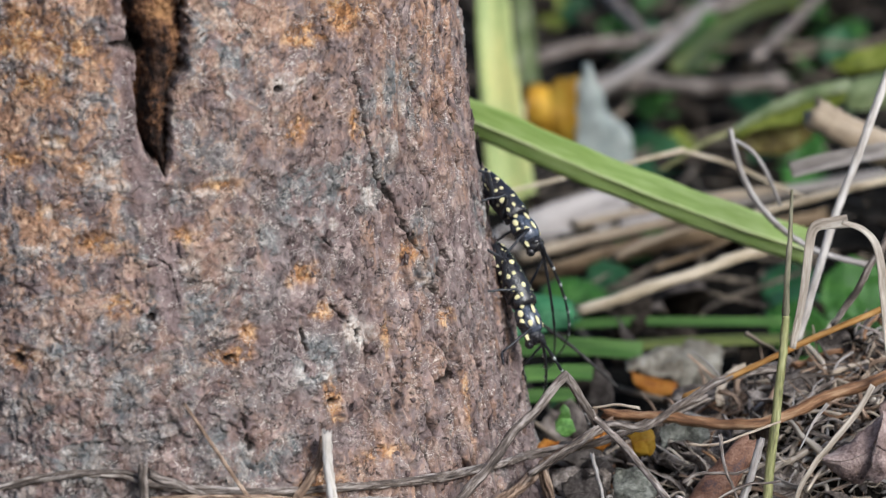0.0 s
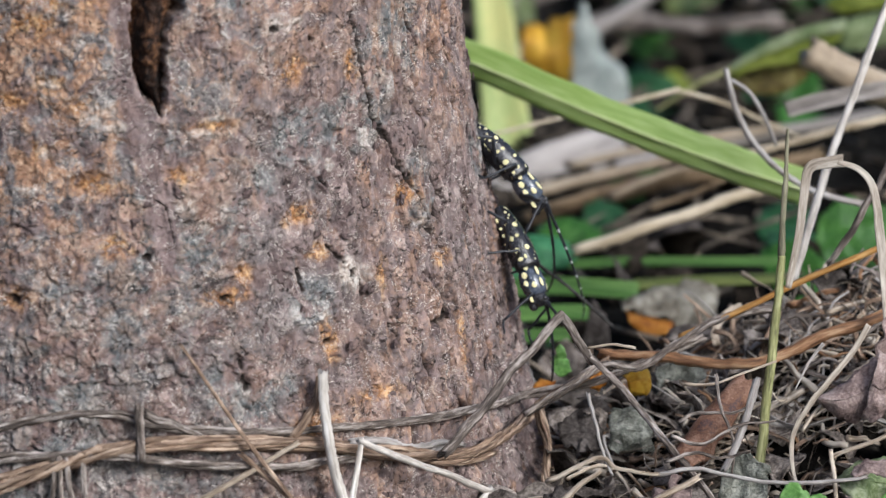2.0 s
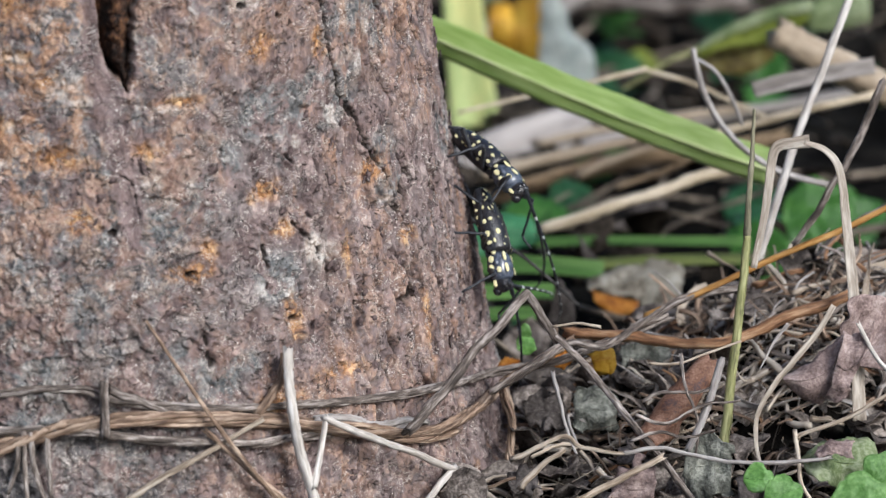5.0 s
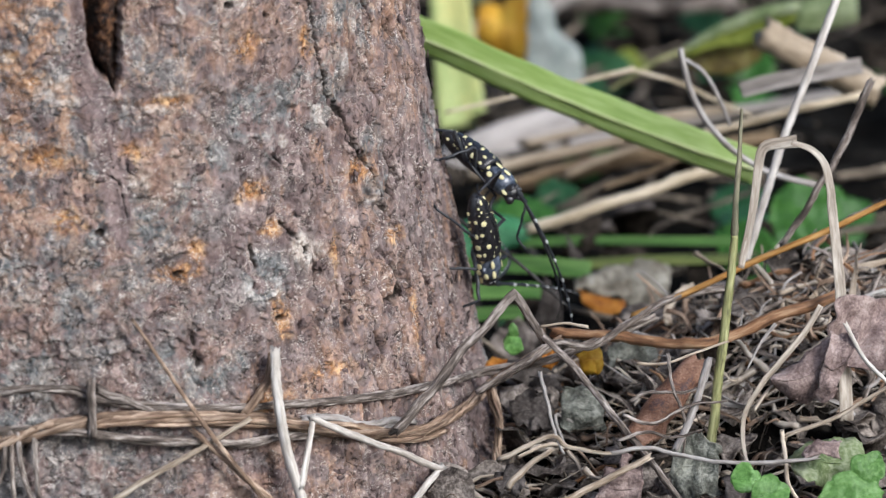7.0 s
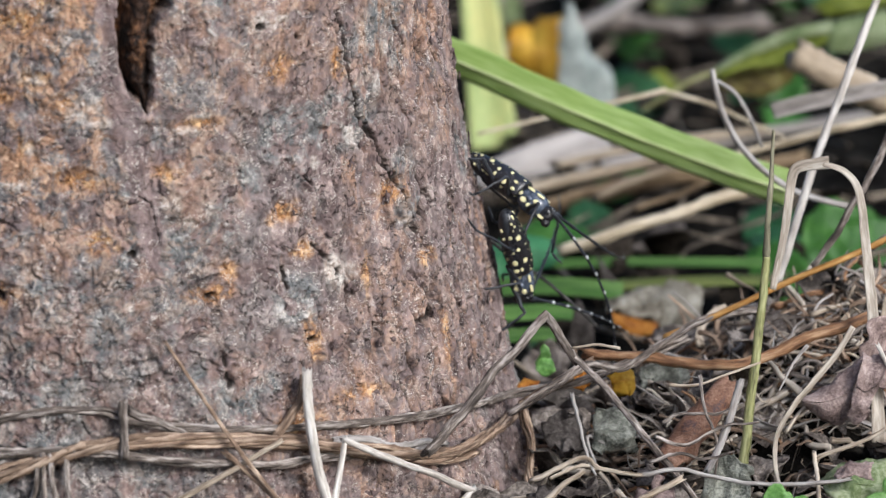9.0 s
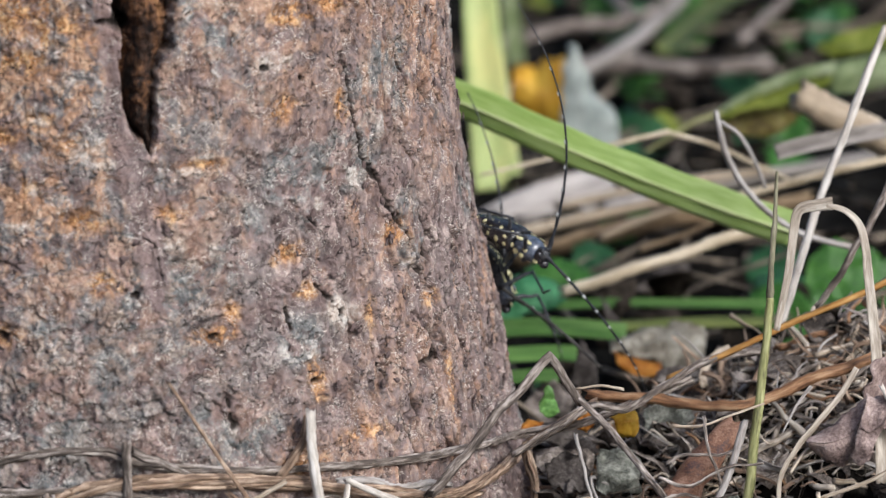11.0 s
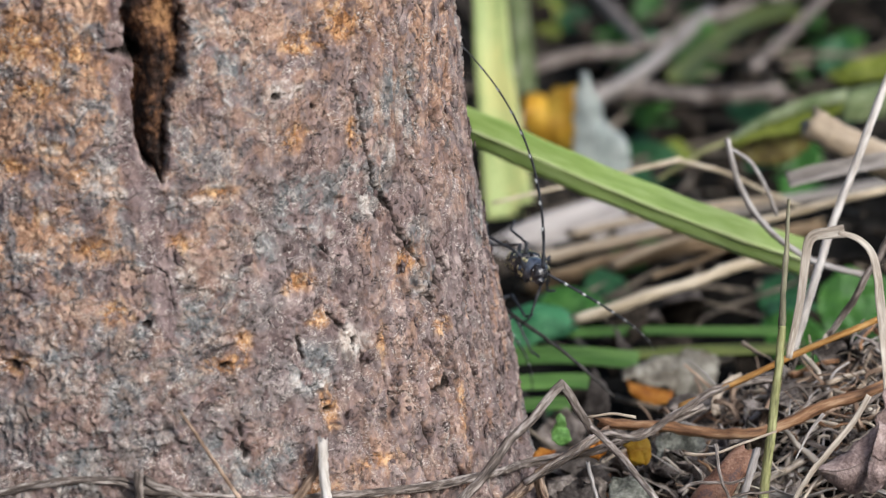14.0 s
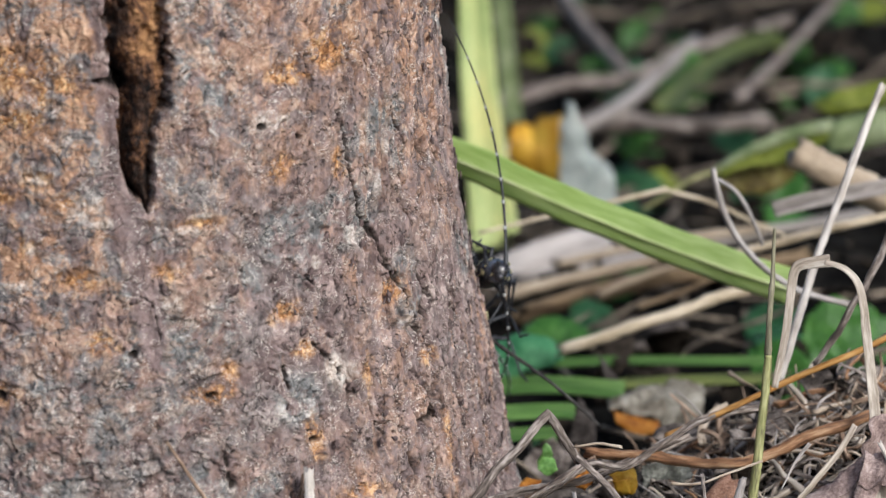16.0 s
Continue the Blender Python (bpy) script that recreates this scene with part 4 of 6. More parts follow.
stalk([(-0.0471, 0.9566, 0.0478), (-0.0412, 0.958, 0.0417), (-0.0345, 0.96, 0.0345), (-0.0278, 0.9621, 0.028)], 0.0007, 0.0008, VINE, "thin brown straw leaning on the trunk", seed=24)
stalk([(-0.0665, 0.9486, 0.0325), (-0.0571, 0.9517, 0.0381), (-0.0465, 0.9561, 0.043), (-0.0345, 0.9627, 0.0486)], 0.0008, 0.0006, STRAW, "thin brown straw leaning on the trunk", seed=25)
stalk([(-0.0692, 0.956, 0.058), (-0.0625, 0.9565, 0.055), (-0.0546, 0.9578, 0.051), (-0.0466, 0.9605, 0.0484)], 0.0011, 0.0006, TWIG, "grey twig across the trunk", "twig", "twig", 26)
stalk([(-0.0346, 0.9652, 0.0499), (-0.0305, 0.9689, 0.0559), (-0.0295, 0.9706, 0.0611)], 0.0012, 0.0009, VINE, "short brown twig behind a pale straw", "twig", "twig", 27)

# roots and stalks of the heap
stalk([(0.0425, 1.0417, 0.0461), (0.0561, 1.0366, 0.0466), (0.0704, 1.0315, 0.0468), (0.0804, 1.0296, 0.0476), (0.0876, 1.0301, 0.0494), (0.1006, 1.0316, 0.0548), (0.1138, 1.0349, 0.0596)], 0.0014, 0.0015, ROOT, "red-brown woody root arching over the heap", "root", "root", 30, ring=10)
stalk([(0.0623, 1.043, 0.0509), (0.0739, 1.0442, 0.0557), (0.0959, 1.0469, 0.0656), (0.1149, 1.049, 0.0736), (0.1295, 1.0509, 0.0807)], 0.0008, 0.0008, ROOT_ORANGE, "orange thin stalk lying on the heap", "stalk", "stalk", 31)


def bark_roll(start, end, r0, r1, label):
    """A strip of loose bark curled lengthwise into an open, ragged roll."""
    a, b = np.array(start), np.array(end)
    way = (b - a) / np.linalg.norm(b - a)
    side = np.cross(way, (0.0, -0.6, 0.8))
    side /= np.linalg.norm(side)
    up = np.cross(side, way)
    s, ang = np.meshgrid(np.linspace(0, 1, 26), np.linspace(-2.9, 2.4, 22), indexing="ij")
    p = np.stack([s, ang, 0 * s], -1).reshape(-1, 3)
    end_cut = (grain(p * (0, 1, 0), 0.5, 91) * 0.12 * (1 - s.ravel() * 2)).reshape(s.shape)
    r = (r0 + (r1 - r0) * s) * (1 - 0.09 * ang) + (grain(p * (6, 1, 1), 0.8, 92) * 0.0005 + grain(p * (14, 3, 1), 0.8, 93) * 0.00022).reshape(s.shape)
    bow = 0.0016 * np.sin(s * 3.1)
    g = a + (s + end_cut)[..., None] * (b - a) + (r * np.sin(ang))[..., None] * side + (r * np.cos(ang) + bow)[..., None] * up
    return thing("bark_roll", slab(g, 0.0004), RUST, label, "bark roll")


bark_roll((0.0624, 1.0012, 0.0303), (0.0772, 1.0156, 0.0455), 0.0042, 0.0030, "rust-coloured bark roll in the litter")
for i, run in enumerate([[(0.0582, 0.9915, 0.0405), (0.0652, 0.9911, 0.0391), (0.0735, 0.9922, 0.0432), (0.0833, 0.9926, 0.0445)], [(0.0688, 0.9974, 0.0547), (0.0698, 0.9954, 0.0473), (0.073, 0.9932, 0.0392), (0.0726, 0.991, 0.0311)], [(0.0597, 0.9945, 0.0439), (0.0639, 0.995, 0.0459), (0.073, 0.995, 0.0459), (0.0796, 0.9957, 0.0484)], [(0.0566, 0.9872, 0.0361), (0.0636, 0.9877, 0.0378), (0.0705, 0.9873, 0.0365), (0.0768, 0.9878, 0.0383)]]):
    stalk(run, 0.0005, 0.0003, TWIG, "thin dark root over the bark roll", "root", "root", 90 + i)
stalk([(0.0402, 0.9734, 0.0233), (0.0505, 0.9749, 0.0286), (0.063, 0.9765, 0.0349)], 0.0009, 0.0008, STRAW, "pale dry stick on the litter", "stick", "stick", 33, knots=0.15)
stalk([(0.0536, 0.9816, 0.0343), (0.0619, 0.982, 0.0359), (0.0702, 0.9816, 0.0343), (0.0813, 0.981, 0.0323), (0.0966, 0.9811, 0.0327), (0.1049, 0.9813, 0.0335)], 0.0006, 0.0005, STRAW_GREY, "pale thin root across the heap", "root", "root", 34)


def strap(points, width, face, material, label, seed=0, fold=0.15, taper=(1, 1), twist=0.0):
    return blade(points, width, face, material, label, fold, taper, 0.12, seed, "dry grass", "dry_grass_strap", 0.0003, 5, twist)


strap([(0.0891, 1.0318, 0.0673), (0.0917, 1.0352, 0.0798), (0.0934, 1.0385, 0.0923), (0.0948, 1.0398, 0.0971), (0.0996, 1.0401, 0.0982), (0.1032, 1.0402, 0.0987)], 0.0034, (0.2, -1, 0.3), STRAW_PALE, "curled pale dry grass strap", 40, taper=(0.5, 1))
strap([(0.1013, 1.0353, 0.0997), (0.107, 1.0347, 0.0975), (0.1105, 1.0333, 0.0922), (0.1122, 1.03, 0.0798), (0.1139, 1.0259, 0.0645), (0.115, 1.0222, 0.0507), (0.1159, 1.017, 0.0313)], 0.0028, (0.2, -1, 0.3), STRAW_PALE, "curled pale dry grass strap", 41, taper=(0.45, 1.3))
strap([(0.1071, 1.0054, 0.0655), (0.1029, 1.0036, 0.0587), (0.0966, 1.0016, 0.0512), (0.0909, 0.9998, 0.0444), (0.0878, 0.9978, 0.0369), (0.0884, 0.9958, 0.0294), (0.0909, 0.994, 0.0226)], 0.0029, (0.2, -1, 0.4), STRAW_PALE, "curved pale dry grass strap", 42, taper=(0.5, 0.75), twist=1.2)
strap([(0.0963, 1.009, 0.0595), (0.0928, 1.0079, 0.0551), (0.0892, 1.006, 0.0483)], 0.0010, (0.2, -1, 0.4), STRAW_GREY, "short pale dry grass strap", 43, taper=(1, 0.3))


# ---- leaves ----
def leaf(at, length, width, turn, material, label, bend=0.4, fold=0.25, crumple=0.1, seed=0, name="leaf", category="leaf", thick=0.0003, round_=0.9, ragged=0.07):
    m = Matrix.Translation(at) @ pose(0, 0, 0, 0, 0, turn[2]) @ pose(0, 0, 0, turn[0]) @ pose(0, 0, 0, 0, 0, turn[1])
    g = leaf_grid(length, width, bend, fold, crumple, seed, 26, 19, ragged, round_)
    ob = tagged(new(name), label, category)
    ob.matrix_basis = m
    piece("leaf_blade", mesh("leaf_blade", *slab(g, thick), material), ob)
    rib = g[1:-2, 9] + (0, 0, thick * 0.5)
    r = min(0.00045, length * 0.018)
    piece("leaf_midrib", mesh("leaf_midrib", *tube([tuple(p) for p in rib[::4]], r, r * 0.4, 6, 4, 0.05, seed, wander=0), material), ob)
    return ob


# tilt up towards the path, spin in its own plane, turn about the upright
leaf((0.0326, 1.1562, 0.01), 0.005, 0.003, (75, 10, 0), LEAF, "small green leaf by the trunk's foot", 0.1, 0.1, 0.03, 77)
leaf((0.1142, 1.0207, 0.0451), 0.022, 0.020, (70, -40, 0), LEAF_MAUVE, "crumpled mauve-brown dead leaf on the heap", 0.3, 0.9, 0.08, 10, "dead_leaf", "dead leaf", ragged=0.06)
leaf((0.0825, 0.9658, 0.0336), 0.008, 0.0072, (55, -95, 0), LEAF_BRIGHT, "small bright green round leaf", 0.3, 0.2, 0.05, 12, round_=0.75)
leaf((0.0872, 0.955, 0.032), 0.0095, 0.009, (55, -70, 0), LEAF_BRIGHT, "small bright green round leaf", 0.3, 0.2, 0.05, 13, round_=0.75)
leaf((0.1016, 0.9451, 0.0334), 0.017, 0.013, (55, -75, 0), LEAF_BRIGHT, "small bright green round leaf", 0.3, 0.2, 0.05, 14, round_=0.75)
leaf((0.1141, 0.975, 0.0293), 0.010, 0.009, (60, -40, 0), LEAF_BRIGHT, "small bright green round leaf", 0.3, 0.2, 0.05, 15, round_=0.75)
leaf((0.1169, 1.2503, 0.0135), 0.026, 0.022, (65, -60, 0), LEAF_MID, "green leaf behind the dry grass", 0.2, 0.2, 0.08, 16)
leaf((0.0982, 1.8241, -0.0088), 0.019, 0.018, (75, 0, 0), LEAF_BRIGHT, "bright green round leaf in the distance", 0.1, 0.1, 0.04, 19, round_=0.8)

def sheet_leaf(upper, lower, material, label, bulge=0.12, crumple=0.05, ragged=0.03, seed=0, name="leaf", category="leaf", rib=True):
    """A leaf between an upper and a lower rim, domed, crumpled and uneven at the rim."""
    a, b = spline(upper, 6), spline(lower, 6)
    c = np.linspace(0, 1, 13)
    g = a[:, None] * (1 - c)[None, :, None] + b[:, None] * c[None, :, None]
    wide = np.linalg.norm(a - b, axis=1).max()
    out = np.cross(b[len(b) // 2] - a[len(a) // 2], a[-1] - a[0])
    out *= -np.sign(out[1]) / (np.linalg.norm(out) + 1e-12)
    out = out if out[1] < 0 else -out
    flat = g.reshape(-1, 3)
    s = np.repeat(c[None], len(a), 0).ravel()
    fold = grain(flat + seed, wide * 0.5, seed) + 0.8 * (0.5 - np.abs(grain(flat - seed, wide * 0.28, seed + 1)))
    flat = flat + out * (bulge * wide * np.sin(np.pi * s) + crumple * wide * fold)[:, None]
    far = (np.abs(s - 0.5) * 2) ** 2
    flat += np.stack([grain(flat + 7 * k, wide * 0.14, seed + 2 + k) for k in range(3)], 1) * (0.25 + far)[:, None] * ragged * wide
    g = flat.reshape(g.shape)
    ob = tagged(new(name), label, category)
    piece("leaf_blade", mesh("leaf_blade", *slab(g, 0.0003), material), ob)
    if rib:
        r = min(0.0004, wide * 0.02)
        piece("leaf_midrib", mesh("leaf_midrib", *tube([tuple(p) for p in (g[1:-1, 6] + out * 0.0002)[::4]], r, r * 0.5, 6, 4, 0.05, seed, wander=0), material), ob)
    return ob


sheet_leaf([(0.03, 1.466, 0.0365), (0.034, 1.466, 0.0379), (0.0376, 1.466, 0.0365)], [(0.0293, 1.46, 0.0259), (0.034, 1.46, 0.0218), (0.0389, 1.46, 0.0193)], LEAF_YELLOW, "orange-yellow fallen leaf lobe propped in the litter", 0.25, 0.05, 0.03, 1)
sheet_leaf([(0.0361, 1.468, 0.0361), (0.0415, 1.468, 0.039), (0.0485, 1.468, 0.0411)], [(0.0389, 1.462, 0.0188), (0.0436, 1.462, 0.0176), (0.0482, 1.462, 0.0176)], LEAF_YELLOW, "yellow fallen leaf propped in the litter", 0.2, 0.06, 0.03, 2)
sheet_leaf([(0.0494, 1.437, 0.0521), (0.0473, 1.437, 0.0446), (0.0474, 1.437, 0.0365), (0.0471, 1.437, 0.0283), (0.0462, 1.437, 0.0192), (0.046, 1.437, 0.011)], [(0.0514, 1.437, 0.0517), (0.0555, 1.437, 0.0416), (0.0579, 1.437, 0.0339), (0.0644, 1.437, 0.0282), (0.0669, 1.437, 0.0193), (0.0674, 1.437, 0.0111)], LEAF_PALE, "pale grey dry leaf with a torn edge propped in the litter", 0.05, 0.04, 0.045, 3)
sheet_leaf([(0.0921, 1.324, 0.0549), (0.1031, 1.324, 0.0624), (0.113, 1.324, 0.0673), (0.1229, 1.324, 0.0705), (0.131, 1.324, 0.0719)], [(0.0924, 1.322, 0.0538), (0.103, 1.322, 0.0595), (0.1129, 1.322, 0.0633), (0.1219, 1.322, 0.0663), (0.13, 1.322, 0.0682)], LEAF_RIM, "pale folded rim of a large olive leaf", 0.2, 0.06, 0.03, 4, rib=False)
sheet_leaf([(0.0932, 1.324, 0.0537), (0.1031, 1.324, 0.0594), (0.1131, 1.324, 0.0634), (0.1221, 1.324, 0.0662), (0.1302, 1.324, 0.0681)], [(0.0949, 1.321, 0.053), (0.103, 1.321, 0.0564), (0.113, 1.321, 0.0575), (0.1211, 1.321, 0.0606), (0.1291, 1.321, 0.0655)], LEAF_OLIVE, "large olive-green leaf with a pale edge", 0.15, 0.06, 0.04, 5)
sheet_leaf([(0.0941, 1.33, 0.0508), (0.1037, 1.33, 0.055), (0.1137, 1.33, 0.0562), (0.121, 1.33, 0.0585)], [(0.0953, 1.326, 0.0491), (0.1036, 1.326, 0.0462), (0.1127, 1.326, 0.047), (0.1201, 1.326, 0.0526)], LEAF_BROWN, "browning lower half of an olive leaf", 0.1, 0.10, 0.05, 6)
sheet_leaf([(0.1308, 1.389, 0.063), (0.1372, 1.389, 0.0662), (0.1457, 1.389, 0.0686), (0.1561, 1.389, 0.0702)], [(0.1313, 1.385, 0.0612), (0.138, 1.385, 0.0597), (0.1465, 1.385, 0.0613), (0.1559, 1.385, 0.0637)], LEAF_OLIVE, "yellow-green leaf with dark worn holes among litter", 0.15, 0.10, 0.06, 7)
sheet_leaf([(0.1343, 1.376, 0.0588), (0.1418, 1.376, 0.0613), (0.155, 1.376, 0.0637)], [(0.1346, 1.372, 0.05), (0.1427, 1.372, 0.0506), (0.1549, 1.372, 0.053)], LEAF_RIM, "grey-green leaf hanging over the litter", 0.15, 0.10, 0.05, 8)
sheet_leaf([(0.0158, 1.358, 0.0116), (0.0285, 1.358, 0.0187), (0.0435, 1.358, 0.0245), (0.0547, 1.358, 0.0279), (0.0615, 1.358, 0.0297)], [(0.0177, 1.352, 0.0035), (0.0304, 1.352, 0.0066), (0.0435, 1.352, 0.0098), (0.0547, 1.352, 0.0153), (0.0617, 1.352, 0.0219)], LEAF_BLEACHED, "wide bleached dry reed leaf lying on litter", 0.08, 0.03, 0.02, 9, "dry_leaf", "dry leaf")
sheet_leaf([(0.0578, 1.339, 0.0218), (0.0671, 1.339, 0.0245), (0.0782, 1.339, 0.0253)], [(0.0581, 1.335, 0.0186), (0.0669, 1.335, 0.0198), (0.0773, 1.335, 0.0225)], LEAF_BLEACHED, "beige dry leaf scrap lying on reeds", 0.1, 0.05, 0.05, 10, "dry_leaf", "dry leaf")
sheet_leaf([(0.0195, 1.21, 0.0277), (0.0236, 1.21, 0.0303), (0.0299, 1.21, 0.0316), (0.0375, 1.21, 0.0298), (0.0409, 1.21, 0.0257)], [(0.0201, 1.202, 0.0219), (0.0248, 1.202, 0.0195), (0.0298, 1.202, 0.022), (0.0365, 1.202, 0.0234), (0.0408, 1.202, 0.0262)], LEAF_TEAL, "blue-green round leaf behind the beetles", 0.12, 0.04, 0.02, 11)
sheet_leaf([(0.0303, 1.263, 0.0191), (0.0364, 1.263, 0.0219), (0.0443, 1.263, 0.0215), (0.0507, 1.263, 0.0183)], [(0.031, 1.255, 0.0172), (0.0371, 1.255, 0.0159), (0.0441, 1.255, 0.0158), (0.0504, 1.255, 0.0169)], LEAF_MID, "green leaf under a dry reed", 0.1, 0.06, 0.03, 12)
sheet_leaf([(0.0542, 1.186, 0.016), (0.0593, 1.186, 0.0202), (0.0651, 1.186, 0.0223), (0.0709, 1.186, 0.0219)], [(0.0541, 1.176, 0.018), (0.0594, 1.176, 0.0166), (0.065, 1.176, 0.0149), (0.0703, 1.176, 0.0153)], LEAF_BEIGE, "beige withered leaf with a curled rim", 0.20, 0.14, 0.06, 13)
sheet_leaf([(0.0659, 1.196, 0.02), (0.0731, 1.196, 0.0211), (0.0826, 1.196, 0.0194)], [(0.0684, 1.184, 0.0129), (0.0751, 1.184, 0.0112), (0.0814, 1.184, 0.0129)], LEAF_BEIGE, "pale withered leaf with a torn edge", 0.03, 0.10, 0.09, 14)
sheet_leaf([(0.0539, 1.175, 0.0186), (0.0597, 1.175, 0.0166), (0.0679, 1.175, 0.0149)], [(0.0549, 1.171, 0.0164), (0.0599, 1.171, 0.0126), (0.0674, 1.171, 0.0123)], LEAF_ORANGE, "orange curled underside of a withered leaf", 0.3, 0.06, 0.05, 15)
sheet_leaf([(0.0433, 1.152, 0.0291), (0.0452, 1.152, 0.0268), (0.0479, 1.152, 0.0224)], [(0.0408, 1.15, 0.0163), (0.0444, 1.15, 0.0149), (0.0489, 1.15, 0.015)], LEAF_SHADE, "dark brown dead leaf tip standing in litter", 0.1, 0.06, 0.05, 16, "dead_leaf", "dead leaf")
sheet_leaf([(0.0513, 1.202, 0.0283), (0.0534, 1.202, 0.0249), (0.0575, 1.202, 0.0188)], [(0.0528, 1.2, 0.0167), (0.0562, 1.2, 0.0132), (0.0609, 1.2, 0.0141)], LEAF_SHADE, "dark brown dead leaf tip standing in litter", 0.1, 0.06, 0.05, 17, "dead_leaf", "dead leaf")
sheet_leaf([(0.0621, 1.268, 0.0188), (0.0709, 1.268, 0.0216), (0.0815, 1.268, 0.0189)], [(0.0628, 1.262, 0.0131), (0.0716, 1.262, 0.0121), (0.0813, 1.262, 0.0132)], LEAF_SHADE, "dark brown dead leaf under the reeds", 0.1, 0.1, 0.06, 18, "dead_leaf", "dead leaf")
sheet_leaf([(0.0297, 1.065, 0.0372), (0.0316, 1.065, 0.0397), (0.0342, 1.065, 0.0376)], [(0.0299, 1.062, 0.0357), (0.0324, 1.062, 0.0341), (0.035, 1.062, 0.0357)], LEAF_BRIGHT, "small bright green leaf", 0.1, 0.03, 0.02, 19)
sheet_leaf([(0.0309, 1.065, 0.041), (0.032, 1.065, 0.0422), (0.0332, 1.065, 0.041)], [(0.0312, 1.064, 0.0388), (0.0324, 1.064, 0.0379), (0.0338, 1.064, 0.0391)], LEAF_BRIGHT, "small green leaf by the foot of the trunk", 0.1, 0.03, 0.02, 20)
sheet_leaf([(0.0484, 1.048, 0.0392), (0.0513, 1.048, 0.0414), (0.0549, 1.048, 0.0402)], [(0.0499, 1.045, 0.0346), (0.0528, 1.045, 0.034), (0.0554, 1.045, 0.0359)], LEAF_YELLOW, "yellow fallen leaf scrap in the heap", 0.2, 0.1, 0.1, 21)
sheet_leaf([(0.0246, 1.06, 0.0322), (0.0271, 1.06, 0.0341), (0.0305, 1.06, 0.0332)], [(0.0249, 1.058, 0.0303), (0.0272, 1.058, 0.0297), (0.0302, 1.058, 0.0313)], LEAF_ORANGE, "orange leaf scrap at the foot of the trunk", 0.2, 0.1, 0.1, 22)
sheet_leaf([(0.0385, 1.046, 0.0398), (0.041, 1.046, 0.0417), (0.0433, 1.046, 0.0408)], [(0.0385, 1.044, 0.0368), (0.0411, 1.044, 0.0362), (0.0436, 1.044, 0.0374)], LEAF_ORANGE, "orange-brown leaf scrap in the heap", 0.2, 0.12, 0.1, 23)
sheet_leaf([(0.0569, 1.061, 0.037), (0.0636, 1.061, 0.0386), (0.0703, 1.061, 0.0371)], [(0.0576, 1.058, 0.0318), (0.0636, 1.058, 0.0302), (0.0703, 1.058, 0.0318)], LEAF_GREYGREEN, "grey-green dead leaf under the red root", 0.04, 0.16, 0.12, 24, "dead_leaf", "dead leaf")
sheet_leaf([(0.0953, 1.009, 0.0461), (0.1012, 1.009, 0.0494), (0.1065, 1.009, 0.0539), (0.1106, 1.009, 0.0575)], [(0.0957, 1.006, 0.045), (0.1003, 1.006, 0.0411), (0.1049, 1.006, 0.04), (0.1063, 1.006, 0.0421)], LEAF_MAUVE, "folded mauve-brown dead leaf on the heap", 0.18, 0.09, 0.05, 25, "dead_leaf", "dead leaf")
sheet_leaf([(0.1099, 1.005, 0.059), (0.1119, 1.005, 0.0579), (0.1149, 1.005, 0.0591), (0.118, 1.005, 0.0608)], [(0.1057, 1.003, 0.0428), (0.1091, 1.003, 0.041), (0.1111, 1.003, 0.0431), (0.1126, 1.003, 0.0481)], LEAF_MAUVE, "folded mauve-brown dead leaf on the heap", 0.12, 0.11, 0.06, 26, "dead_leaf", "dead leaf")
sheet_leaf([(0.0994, 0.994, 0.0288), (0.1037, 0.994, 0.034), (0.1107, 0.994, 0.0354), (0.1178, 0.994, 0.0326)], [(0.0998, 0.986, 0.0274), (0.1047, 0.986, 0.0242), (0.1103, 0.986, 0.0233), (0.1175, 0.986, 0.0264)], LEAF_RIM, "crumpled grey-green withered leaf", 0.16, 0.26, 0.06, 27, "dead_leaf", "dead leaf")
sheet_leaf([(0.1015, 0.985, 0.0331), (0.1056, 0.985, 0.0366), (0.1112, 0.985, 0.0366)], [(0.1018, 0.981, 0.0333), (0.1061, 0.981, 0.0347), (0.1106, 0.981, 0.0333)], LEAF_MAUVE, "withered mauve leaf rim over a grey-green one", 0.2, 0.16, 0.08, 28, "dead_leaf", "dead leaf")
sheet_leaf([(0.0302, 1.034, 0.0301), (0.036, 1.034, 0.0332), (0.0419, 1.034, 0.0317)], [(0.0324, 1.03, 0.0253), (0.0367, 1.03, 0.0238), (0.0421, 1.03, 0.0246)], LEAF_SHADE, "crumpled dead leaf lying in the root heap", 0.05, 0.24, 0.14, 40, "dead_leaf", "dead leaf")
sheet_leaf([(0.0433, 1.034, 0.0317), (0.0491, 1.034, 0.0345), (0.055, 1.034, 0.0318)], [(0.0447, 1.03, 0.0246), (0.0499, 1.03, 0.0231), (0.0549, 1.03, 0.0254)], LEAF_GREYGREEN, "crumpled dead leaf lying in the root heap", 0.05, 0.24, 0.14, 41, "dead_leaf", "dead leaf")
sheet_leaf([(0.0707, 0.994, 0.0331), (0.0763, 0.994, 0.0346), (0.0812, 0.994, 0.0324)], [(0.0692, 0.99, 0.0226), (0.0759, 0.99, 0.0196), (0.0812, 0.99, 0.0212)], LEAF_GREYGREEN, "crumpled dead leaf lying in the root heap", 0.05, 0.24, 0.14, 42, "dead_leaf", "dead leaf")
